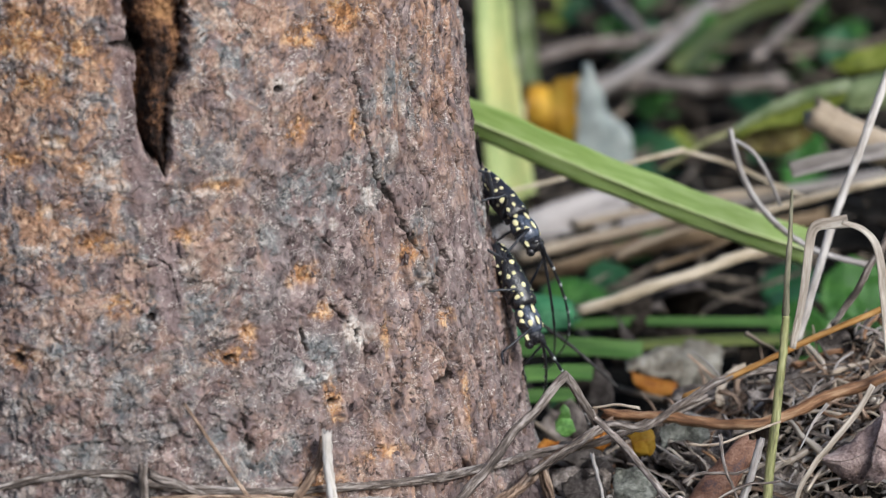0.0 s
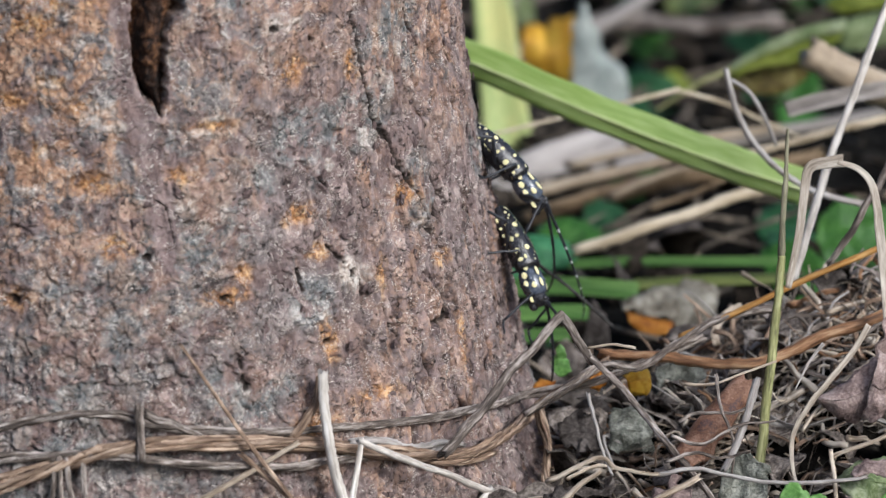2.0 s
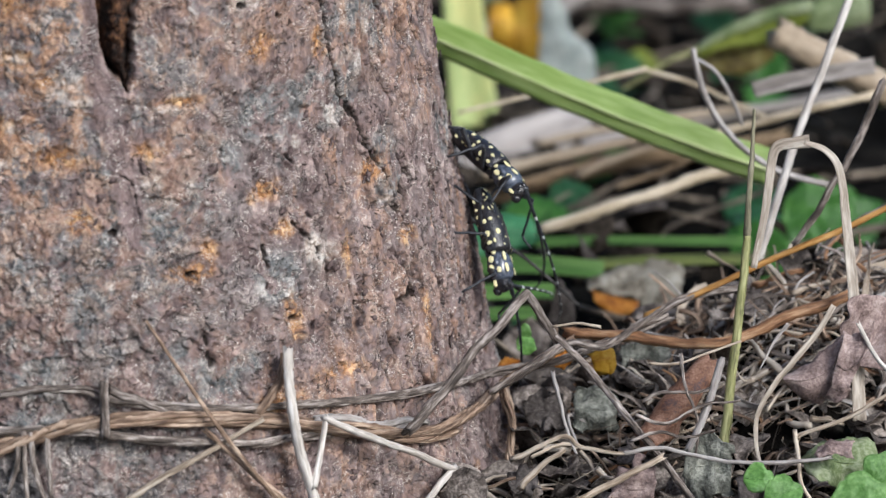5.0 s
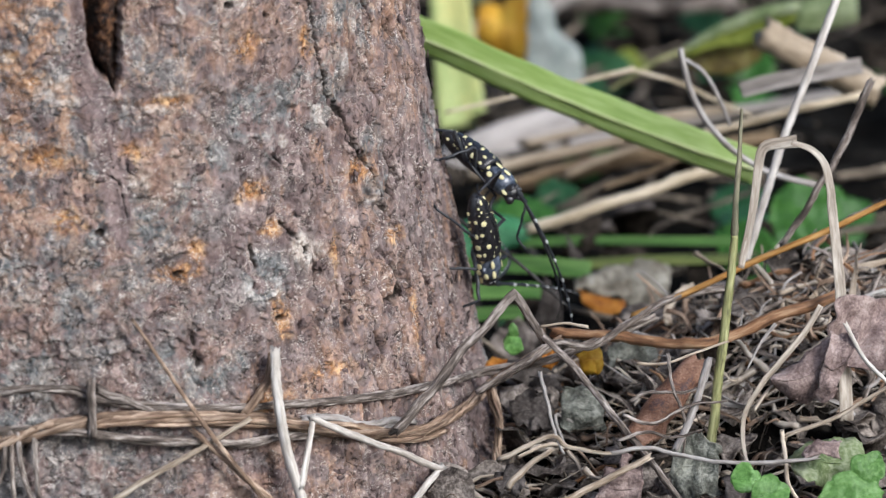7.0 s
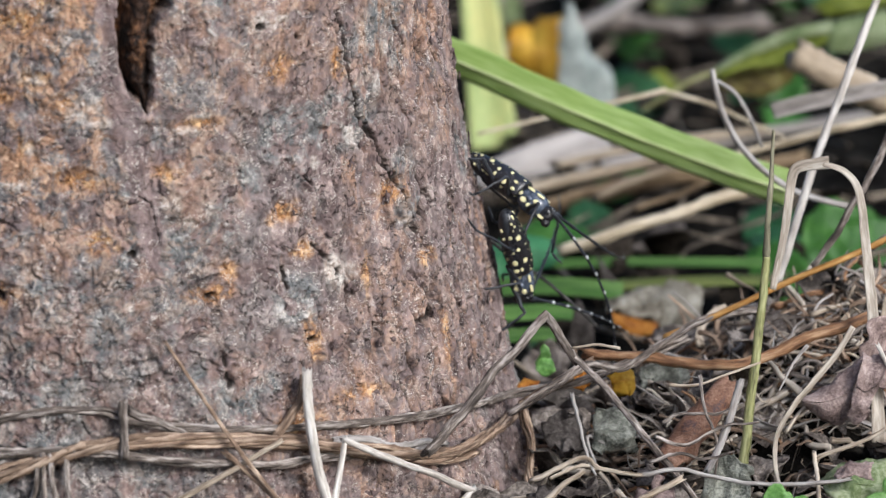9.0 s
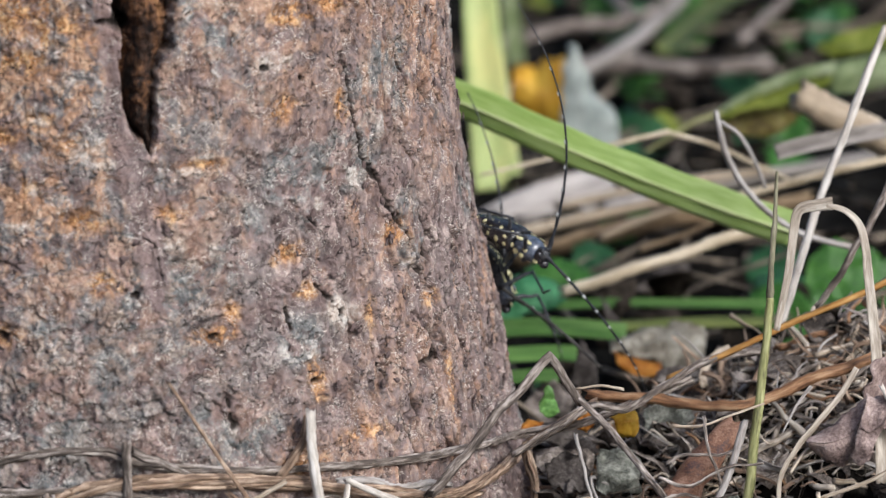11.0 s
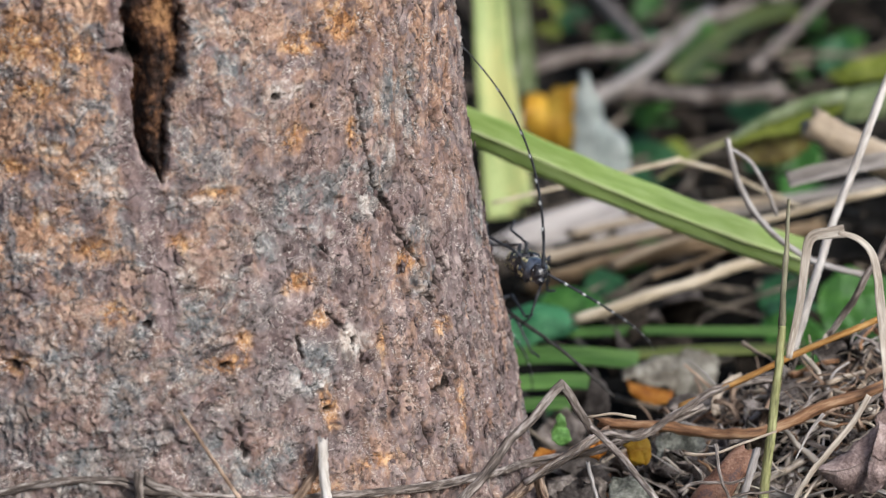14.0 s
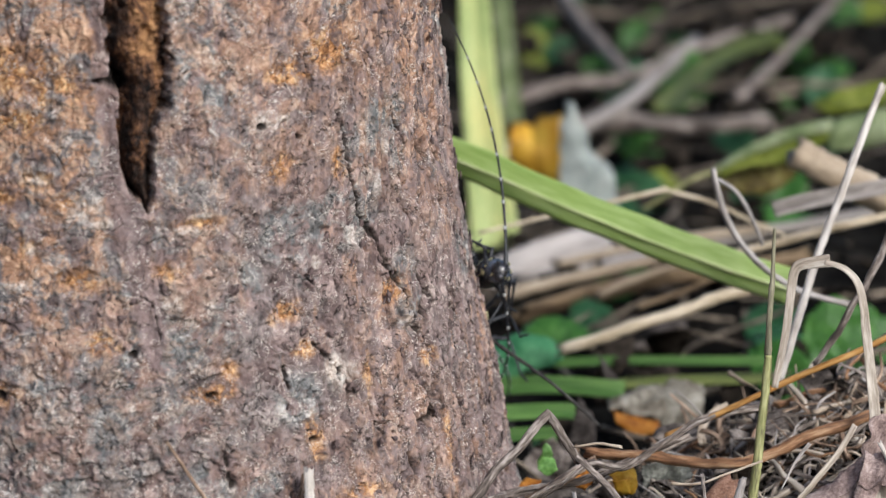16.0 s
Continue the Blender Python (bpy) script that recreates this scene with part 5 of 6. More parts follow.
sheet_leaf([(0.0529, 0.989, 0.0273), (0.0585, 0.989, 0.0303), (0.0627, 0.989, 0.0281)], [(0.0508, 0.985, 0.0198), (0.0565, 0.985, 0.0169), (0.062, 0.985, 0.0199)], LEAF_MAUVE, "crumpled dead leaf lying in the root heap", 0.05, 0.24, 0.14, 43, "dead_leaf", "dead leaf")
sheet_leaf([(0.026, 1.004, 0.0205), (0.0303, 1.004, 0.0228), (0.0339, 1.004, 0.0198)], [(0.0267, 1.0, 0.0181), (0.0307, 1.0, 0.0162), (0.034, 1.0, 0.0186)], LEAF_SHADE, "crumpled dead leaf lying in the root heap", 0.05, 0.24, 0.14, 45, "dead_leaf", "dead leaf")
sheet_leaf([(0.0838, 0.989, 0.026), (0.0873, 0.989, 0.0282), (0.0902, 0.989, 0.026)], [(0.0823, 0.985, 0.0197), (0.0872, 0.985, 0.0185), (0.09, 0.985, 0.0215)], LEAF_SHADE, "crumpled dead leaf lying in the root heap", 0.05, 0.24, 0.14, 46, "dead_leaf", "dead leaf")

stalk([(0.0145, 1.0885, 0.0663), (0.0233, 1.0868, 0.0601), (0.0342, 1.0848, 0.0525), (0.0467, 1.0819, 0.0418)], 0.0006, 0.0004, STEM_DARK, "thin dark dry stalk beside the trunk", "stalk", "stalk", 35)
LOW_BLADES = [
    ([(0.0388, 1.222, 0.019), (0.0584, 1.222, 0.0198), (0.0805, 1.222, 0.0198), (0.1044, 1.222, 0.0197)], 0.003, BLADE_DARK),
    ([(0.0171, 1.192, 0.0199), (0.0304, 1.192, 0.0207), (0.0437, 1.192, 0.0204), (0.0587, 1.192, 0.0191)], 0.0056, BLADE_DARK),
    ([(0.0564, 1.214, 0.0147), (0.0716, 1.214, 0.0155), (0.0886, 1.214, 0.0163), (0.1038, 1.214, 0.0167)], 0.0034, BLADE_DULL),
    ([(0.0185, 1.168, 0.0188), (0.0283, 1.168, 0.0196), (0.0397, 1.168, 0.0199), (0.0462, 1.168, 0.0193)], 0.0048, BLADE_DARK),
    ([(0.019, 1.148, 0.0181), (0.0294, 1.148, 0.0192), (0.0375, 1.148, 0.0192)], 0.004, BLADE_DARK),
]
for i, (run, wide, kind) in enumerate(LOW_BLADES):
    blade(run, wide, (0, -0.8, 0.6), kind, "green grass blade lying on the litter", seed=50 + i)


stalk([(0.0694, 1.3, 0.0476), (0.0774, 1.3, 0.0528), (0.0844, 1.3, 0.0574), (0.0919, 1.3, 0.0602)], 0.0006, 0.0009, STEM, "thin olive leaf stalk over the litter", "stalk", "stalk", 36)
# ---- loose litter, too fine to count ----
# blurred sticks and blades farther back
stalk([(0.026, 1.5791, 0.02), (0.0417, 1.5993, 0.02), (0.0575, 1.6148, 0.02), (0.0755, 1.6201, 0.02)], 0.0025, 0.0025, TWIG, "grey dry stick far back on the litter", "stick", "stick", 60)
stalk([(0.057, 1.5352, 0.02), (0.0734, 1.5741, 0.02), (0.0916, 1.6306, 0.02), (0.1101, 1.6968, 0.02)], 0.003, 0.0026, REED_GREY, "pale dry stick far back on the litter", "stick", "stick", 61)
stalk([(0.0494, 1.5639, 0.015), (0.0733, 1.5698, 0.015), (0.0967, 1.5639, 0.015), (0.1272, 1.5698, 0.015)], 0.0036, 0.003, TWIG, "grey-brown branch far back on the litter", "branch", "branch", 62)
stalk([(0.1164, 1.5437, 0.03), (0.1366, 1.6102, 0.03), (0.1595, 1.694, 0.03), (0.1805, 1.7673, 0.03)], 0.0022, 0.002, TWIG, "brown stick far back on the litter", "stick", "stick", 63)
stalk([(0.0574, 1.8324, 0.02), (0.0642, 1.7439, 0.02), (0.0733, 1.6742, 0.02), (0.0804, 1.6306, 0.02)], 0.0028, 0.0026, TWIG, "tan dry stick far back on the litter", "stick", "stick", 64)
stalk([(0.0826, 1.6306, 0.02), (0.1133, 1.6911, 0.02), (0.1442, 1.7319, 0.02), (0.184, 1.7808, 0.02)], 0.002, 0.002, TWIG, "brown stick far back on the litter", "stick", "stick", 65)
blade([(0.0891, 1.5642, 0.02), (0.1072, 1.6306, 0.02), (0.1263, 1.6798, 0.02), (0.147, 1.7084, 0.02)], 0.009, (0, -0.7, 0.7), BLADE_DULL, "dull green grass blade far back on the litter", seed=66)
blade([(0.0266, 1.4847, 0.02), (0.0416, 1.5137, 0.02), (0.0585, 1.5193, 0.02)], 0.009, (0, -0.7, 0.7), REED_GREY, "grey dry leaf strip far back", seed=67, name="dry_leaf", category="dry leaf")
stalk([(0.1243, 1.0683, 0.107), (0.1174, 1.0642, 0.0916), (0.11, 1.0606, 0.078), (0.1019, 1.0575, 0.0666)], 0.0011, 0.0008, TWIG, "dark grey twig standing in the heap", "twig", "twig", 68)
stalk([(0.0806, 1.1282, 0.0986), (0.0852, 1.1274, 0.0956), (0.0894, 1.1257, 0.0893), (0.0927, 1.1237, 0.0818)], 0.0006, 0.0005, STRAW_GREY, "thin grey curved stalk over the litter", seed=69)
blade([(0.1006, 1.1842, 0.0759), (0.1096, 1.1849, 0.0783), (0.1243, 1.1856, 0.0811), (0.1358, 1.1861, 0.083)], 0.005, (0, -0.8, 0.6), REED_GREY, "grey flat dry reed piece", seed=70, name="dry_leaf", category="dry leaf")
stalk([(0.0914, 1.2004, 0.059), (0.1081, 1.2016, 0.0635), (0.1214, 1.2025, 0.0667), (0.138, 1.2034, 0.0703)], 0.0013, 0.0012, STRAW_CREAM, "pale dry reed lying over the litter", "reed", "dry_reed", 71)
# fibres and knots by the vines
for i, run in enumerate([[(-0.0902, 0.9507, 0.0488), (-0.09, 0.9491, 0.0426), (-0.0895, 0.9474, 0.0332)], [(-0.0886, 0.9502, 0.0486), (-0.0878, 0.9488, 0.0413), (-0.085, 0.9476, 0.0325)], [(-0.0848, 0.9504, 0.0481), (-0.0844, 0.9493, 0.0418), (-0.0836, 0.9479, 0.0345)], [(-0.0915, 0.9501, 0.0476), (-0.0919, 0.949, 0.0412), (-0.0939, 0.948, 0.0359)]]):
    stalk(run, 0.0008, 0.0006, TWIG, "grey frayed fibre hanging from the vine", "fibre", "fibre", 72 + i)
stalk([(-0.0211, 0.9736, 0.0454), (-0.0144, 0.9786, 0.0443), (-0.0089, 0.9828, 0.0409), (-0.0031, 0.9887, 0.0395), (0.0008, 0.9933, 0.0389), (0.0058, 0.9993, 0.0364)], 0.0010, 0.0008, STRAW_GREY, "knotted pale root on the bark", "root", "root", 77, knots=0.3)
stalk([(-0.0212, 0.9737, 0.0425), (-0.013, 0.9798, 0.0415), (-0.0047, 0.987, 0.0376), (0.0008, 0.9936, 0.0368)], 0.0011, 0.0008, STRAW_GREY, "knotted pale root on the bark", "root", "root", 78, knots=0.3)
vine([(0.0257, 1.0236, 0.0366), (0.0275, 1.0217, 0.0297), (0.0271, 1.0199, 0.0227), (0.0282, 1.0173, 0.013)], 0.0011, 0.0009, VINE, "brown vine hanging by the trunk's edge", 79)
stalk([(0.0614, 1.0016, 0.0512), (0.0684, 1.0016, 0.0512), (0.0754, 1.0023, 0.0536), (0.0839, 1.0031, 0.0566)], 0.0004, 0.0003, STRAW, "bleached frayed straw on the heap", seed=80)
stalk([(0.0786, 0.9968, 0.0527), (0.0762, 0.9947, 0.0446), (0.073, 0.9925, 0.0365), (0.0709, 0.9914, 0.0324)], 0.0010, 0.0009, STRAW_GREY, "pale broken stalk in the heap", "stalk", "stalk", 81)
stalk([(0.0977, 0.9874, 0.0367), (0.0984, 0.9876, 0.0374), (0.1082, 0.9885, 0.0408), (0.118, 0.9899, 0.0462), (0.1263, 0.9912, 0.0509)], 0.0006, 0.0005, STRAW, "bent pale straw over the dead leaves", seed=82)
stalk([(0.0968, 0.9877, 0.0378), (0.0977, 0.9859, 0.0313), (0.0984, 0.9845, 0.0259), (0.1012, 0.9832, 0.0212)], 0.0006, 0.0005, STRAW, "bent pale straw over the dead leaves", seed=83)
stalk([(0.1135, 1.0042, 0.0607), (0.1177, 1.0022, 0.0532), (0.123, 1.0007, 0.0478), (0.1289, 0.9994, 0.043)], 0.0006, 0.0005, STRAW_WHITE, "white thin straw over the dead leaves", seed=84)
stalk([(0.0918, 1.0082, 0.0372), (0.0946, 1.0093, 0.0413), (0.1003, 1.0108, 0.0468)], 0.0005, 0.0004, STRAW, "thin straw over the heap", seed=85)
stalk([(0.0367, 0.9818, 0.0546), (0.0378, 0.9804, 0.0493), (0.0402, 0.9782, 0.0413), (0.0423, 0.9768, 0.0359)], 0.0005, 0.0003, STRAW_GREY, "thin grey rootlet hanging in the heap", "root", "root", 86)
stalk([(0.0271, 0.9765, 0.0346), (0.0326, 0.9772, 0.0373), (0.0395, 0.9779, 0.0399), (0.0436, 0.9772, 0.0373), (0.0533, 0.9768, 0.0359)], 0.0007, 0.0005, STRAW, "pale bent root low on the heap", "root", "root", 87)
stalk([(0.0291, 0.9747, 0.0279), (0.0326, 0.9757, 0.0319), (0.0388, 0.977, 0.0366)], 0.0009, 0.0006, STRAW, "pale bent root low on the heap", "root", "root", 88)
stalk([(0.0487, 1.004, 0.06), (0.0431, 1.0042, 0.0607), (0.0374, 1.004, 0.06)], 0.0004, 0.0003, STRAW, "thin pale straw on the heap's edge", seed=89)


def floor_at(x, y):
    return float(ground_height(np.array([x]), np.array([y]))[0])


def clear_of_trunk(x, y):
    return math.hypot(x - TRUNK_X, y - TRUNK_Y) > 0.122


def lying(rs, x, y, lift, tip=0.6):
    return Matrix.Translation((x, y, floor_at(x, y) + lift)) @ Euler((rs.uniform(-0.3, tip), rs.uniform(-0.4, 0.4), rs.uniform(0, 6.28))).to_matrix().to_4x4()


def bent_run(rs, c, d, l, wander):
    k = rs.uniform(-1, 1, (2, 3)) * l * wander
    return [c - d, c - d * 0.3 + k[0], c + d * 0.3 + k[1], c + d]


def build_litter():
    rs = np.random.RandomState(5)
    leaves, near, straws = [], [], []
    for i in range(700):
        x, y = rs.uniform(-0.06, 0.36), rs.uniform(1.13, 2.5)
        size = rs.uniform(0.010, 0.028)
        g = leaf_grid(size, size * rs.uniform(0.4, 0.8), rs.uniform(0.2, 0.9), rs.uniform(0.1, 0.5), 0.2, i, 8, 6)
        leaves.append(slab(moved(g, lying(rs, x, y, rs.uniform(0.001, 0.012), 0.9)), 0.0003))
    for i in range(480):
        x, y = rs.uniform(0.005, 0.15), rs.uniform(0.98, 1.15)
        if not clear_of_trunk(x, y):
            continue
        size = rs.uniform(0.006, 0.02)
        g = leaf_grid(size, size * rs.uniform(0.5, 0.9), rs.uniform(0.2, 1.2), rs.uniform(0.1, 0.6), 0.25, i, 8, 6)
        near.append(slab(moved(g, lying(rs, x, y, rs.uniform(-0.001, 0.004), 1.0)), 0.0003))
    for i in range(420):
        x, y = rs.uniform(-0.06, 0.36), rs.uniform(1.13, 2.4)
        a, l = rs.uniform(0, 6.28), rs.uniform(0.02, 0.1)
        d = np.array((math.cos(a), math.sin(a), rs.uniform(-0.15, 0.25))) * l / 2
        c = np.array((x, y, floor_at(x, y) + rs.uniform(0.003, 0.014)))
        straws.append(tube([c - d, c + rs.uniform(-1, 1, 3) * l * 0.06, c + d], rs.uniform(0.0004, 0.0014), None, 5, 4, 0.1, i))
    for i in range(900):
        x, y = rs.uniform(0.0, 0.17), rs.uniform(0.97, 1.15)
        if not clear_of_trunk(x, y):
            continue
        a, l = rs.uniform(0, 6.28), rs.uniform(0.006, 0.03)
        d = np.array((math.cos(a), math.sin(a) * 0.7, rs.uniform(-0.3, 0.5))) * l / 2
        c = np.array((x, y, floor_at(x, y) + rs.uniform(0.0, 0.006)))
        straws.append(tube(bent_run(rs, c, d, l, 0.2), rs.uniform(0.0001, 0.0003), 0.0001, 4, 4, 0.1, i))
    tagged(new("leaf_litter", mesh("leaf_litter", *joined(leaves), LEAF_DEAD_SHADED)), "brown and grey dead leaves scattered on the soil, darkened for shade", "leaf litter", kind="stuff")
    tagged(new("near_leaf_litter", mesh("near_leaf_litter", *joined(near), LEAF_NEAR)), "grey-brown dead leaves lying in the root heap", "leaf litter", kind="stuff")
    tagged(new("straw_litter", mesh("straw_litter", *joined(straws), STRAW_MIX)), "dry straws and rootlets scattered on the soil", "straw litter", kind="stuff")
    # the heap of dry roots beside the trunk
    heap = tagged(new("root_heap"), "heap of tangled dry roots and straw beside the trunk", "root heap")
    kinds = [STRAW_GREY, STRAW, TWIG, VINE, VINE, ROOT]
    for i in range(250):
        x, y = 0.02 + 0.14 * rs.rand() ** 0.7, rs.normal(1.065, 0.035)
        if not clear_of_trunk(x, y):
            continue
        a, l = rs.uniform(0, 6.28), rs.uniform(0.008, 0.035)
        c = np.array((x, y, floor_at(x, y) + rs.uniform(0.001, 0.008)))
        d = np.array((math.cos(a), math.sin(a) * 0.6, rs.uniform(-0.35, 0.45))) * l / 2
        r = rs.uniform(0.0002, 0.0007)
        piece("dry_root", mesh("dry_root", *tube(bent_run(rs, c, d, l, 0.25), r, r * 0.6, 5, 5, 0.12, i), kinds[rs.randint(len(kinds))]), heap)


def build_rootlets():
    """Pale rootlets low on the heap, beside the trunk's foot."""
    rs = np.random.RandomState(37)
    clump = tagged(new("rootlet_mat"), "mat of pale rootlets low beside the trunk's foot", "rootlets")
    kinds = [STRAW, STRAW, STRAW_PALE, STRAW_PALE, VINE]
    made = 0
    while made < 290:
        x, y = rs.uniform(0.0, 0.11), rs.uniform(0.975, 1.07)
        if not clear_of_trunk(x, y):
            continue
        a, l = rs.uniform(0, 6.28), rs.uniform(0.006, 0.026)
        c = np.array((x, y, floor_at(x, y) + rs.uniform(0.0005, 0.007)))
        d = np.array((math.cos(a), math.sin(a) * 0.6, rs.uniform(-0.4, 0.6))) * l / 2
        r = rs.uniform(0.00015, 0.0005) if made % 3 else rs.uniform(0.0006, 0.0011)
        piece("rootlet", mesh("rootlet", *tube(bent_run(rs, c, d, l, 0.22), r, r * 0.5, 5, 4, 0.12, made, ribs=0.15), kinds[rs.randint(5)]), clump)
        made += 1


def build_curls():
    """Dry strips, straws and woody bits piled on top of the heap."""
    rs = np.random.RandomState(31)
    tangle = tagged(new("straw_tangle"), "tangle of grey and tan dry strips on the root heap", "straw tangle")
    kinds = [STRAW, STRAW_PALE, VINE, ROOT, TWIG, TWIG, STRAW_GREY, VINE]
    for i in range(270):
        x, y = 0.060 + 0.064 * rs.rand() ** 0.7, rs.uniform(1.03, 1.105)
        c = np.array((x, y, floor_at(x, y) + rs.uniform(0.001, 0.010)))
        l, a = rs.uniform(0.008, 0.027), rs.normal(0.5, 1.0)
        bow = rs.normal(0, 0.9)
        kind = kinds[rs.randint(8)]
        run = []
        p = c.copy()
        for k in range(5):
            run.append(p.copy())
            a += bow / 4 + rs.normal(0, 0.12)
            p = p + np.array((math.cos(a), math.sin(a) * 0.4, math.sin(a) * 0.55)) * l / 4
        if i % 5 < 2:
            g = strap_grid(run, rs.uniform(0.0007, 0.0024), (rs.uniform(-0.5, 0.5), -1, rs.uniform(-0.4, 1.0)), rs.uniform(0, 0.5), 4, 4, (1, rs.uniform(0.2, 0.8)), rs.normal(0, 1.2), 0.15, i)
            vf = slab(g, 0.00018)
        else:
            r = rs.uniform(0.00015, 0.0007) if i % 5 < 4 else rs.uniform(0.0007, 0.0012)
            vf = tube(run, r, r * rs.uniform(0.4, 0.9), 6, 4, 0.12, i, wander=0.5, ribs=0.2, frayed=2.0)
        piece("dry_strip", mesh("dry_strip", *vf, kind), tangle)


def build_greens():
    """Low green leaves that show between the litter behind the trunk."""
    rs = np.random.RandomState(11)
    kinds = [LEAF, LEAF, LEAF_MID, LEAF_MID, LEAF_OLIVE]
    spots = [(0.05, 0.10, 1.50, 1.75, 14), (0.02, 0.08, 1.26, 1.35, 3), (0.10, 0.17, 1.22, 1.34, 8), (0.06, 0.24, 1.7, 2.5, 62), (0.09, 0.20, 1.45, 1.75, 18), (0.02, 0.09, 1.75, 2.2, 12)]
    for x0, x1, y0, y1, count in spots:
        for i in range(count):
            x, y = rs.uniform(x0, x1), rs.uniform(y0, y1)
            size = rs.uniform(0.013, 0.028)
            g = leaf_grid(size, size * rs.uniform(0.55, 0.85), 0.3, 0.25, 0.08, 300 + i, 10, 7)
            ob = thing("ground_leaf", slab(g, 0.0003), kinds[rs.randint(len(kinds))], "green low leaf growing through the litter", "leaf", "green leaves in the litter")
            ob.matrix_basis = Matrix.Translation((x, y, floor_at(x, y) + rs.uniform(0.0, 0.008))) @ pose(0, 0, 0, rs.uniform(15, 65), rs.uniform(-20, 20), 0) @ pose(0, 0, 0, 0, 0, rs.uniform(-100, 100))


build_litter()
build_rootlets()
build_curls()
build_greens()


# ---- the two beetles ----
def shell_radius(s):
    """Half width and height of the wing covers along their length, s from the shoulders to the tip."""
    w = 0.0040 * (1 - 0.12 * s - 1.15 * max(0, s - 0.35) ** 1.8)
    h = 0.0037 * (1 - 0.05 * s - 1.25 * max(0, s - 0.3) ** 1.7)
    if s > 0.9:
        k = math.sqrt(max(0.0, 1 - ((s - 0.9) / 0.1) ** 2))
        w, h = w * (0.25 + 0.75 * k), h * (0.2 + 0.8 * k)
    if s < 0.08:
        k = 0.75 + 0.25 * math.sqrt(1 - (1 - s / 0.08) ** 2)
        w, h = w * k, h * k
    return w, h


BODY_Y0, BODY_Y1 = 0.0042, -0.0136


def shell_point(s, phi):
    w, h = shell_radius(s)
    a = radians(phi)
    x, z = math.sin(a), math.cos(a)
    return Vector((w * math.copysign(abs(x) ** 0.85, x), BODY_Y0 + (BODY_Y1 - BODY_Y0) * s, 0.0022 + h * math.copysign(abs(z) ** 0.85, z)))


def shell_mesh(side):
    ss, ph = np.linspace(0, 1, 28), np.linspace(1.5, 105, 14)
    g = np.array([[shell_point(s, p * side) for p in ph] for s in ss])
    if side < 0:
        g = g[:, ::-1]
    return slab(g, 0.0003)


def ball(rx, ry, rz, rings=10, segs=14, square=1.0):
    verts, faces = [], []
    for i in range(rings + 1):
        a = math.pi * i / rings
        for k in range(segs):
            b = 2 * math.pi * k / segs
            r = math.sin(a) ** square
            verts.append((rx * r * math.cos(b), ry * math.cos(a), rz * r * math.sin(b)))
    for i in range(rings):
        for k in range(segs):
            faces.append((i * segs + k, i * segs + (k + 1) % segs, (i + 1) * segs + (k + 1) % segs, (i + 1) * segs + k))
    return verts, faces, None


def shifted(vf, d):
    return [tuple(np.array(v) + d) for v in vf[0]], vf[1], vf[2]


SPOT_MESH = mesh("spot", *ball(1, 1, 0.3, 6, 10), SPOT)
BAND_MESH = mesh("band", *tube([(0, 0, 0), (0, 1, 0)], 1.06, 1.0, 8, 1, 0), BAND)
# spots on each wing cover: place along it, angle from the seam, half width and length (mm)
SPOTS = [(0.07, 34, 0.35, 0.4), (0.14, 66, 0.6, 0.65), (0.28, 88, 0.75, 0.7), (0.28, 44, 0.6, 0.65), (0.21, 15, 0.25, 0.25), (0.46, 66, 0.55, 0.55), (0.50, 28, 0.3, 0.35), (0.62, 48, 0.72, 0.75), (0.66, 84, 0.45, 0.5), (0.75, 70, 0.3, 0.3), (0.80, 45, 0.45, 0.45), (0.86, 66, 0.3, 0.4), (0.92, 30, 0.4, 0.6), (0.12, 92, 0.7, 0.65), (0.46, 90, 0.6, 0.6), (0.38, 20, 0.2, 0.2), (0.70, 18, 0.2, 0.25)]


def feeler_curve(length, curl, side):
    """A long feeler along +y that bends aside."""
    s = np.linspace(0, 1, 12)
    return [(0.0 + side * curl * length * (k**2.2), length * k * (1 - 0.35 * abs(curl) * k), 0.0) for k in s]


def feeler(parent, root, length, curl, side):
    """Eleven joints, each a little club, with a white ring at its foot; the first is stout."""
    pts = feeler_curve(length, curl, side)
    curve = spline(pts, 8)
    last = len(curve) - 1
    joints = np.array([0, 0.055] + [0.055 + 0.945 * k / 9.6 for k in range(1, 10)] + [1.0])

    def swell(k):
        i = np.clip(np.searchsorted(joints, k, side="right") - 1, 0, len(joints) - 2)
        w = (k - joints[i]) / (joints[i + 1] - joints[i])
        return np.where(i == 0, 1.35, 0.82 + 0.36 * w**2)

    vf = tube(pts, 0.00046, 0.00015, 7, 8, 0.03, 3, wander=0, swell=swell)
    ob = piece("antenna", mesh("antenna", *vf, CHITIN_MATT), parent, Matrix.Translation(root), "very long black antenna with white bands")
    for k in range(2, 10):
        i = int(joints[k] * last)
        d = Vector(curve[min(i + 1, last)] - curve[i]).normalized()
        r = (0.00046 - 0.00031 * joints[k]) * 0.93
        m = Matrix.Translation(curve[i]) @ d.to_track_quat("Y", "Z").to_matrix().to_4x4() @ Matrix.Diagonal((r, 0.0009, r, 1))
        piece("band", BAND_MESH, ob, m)
    return ob


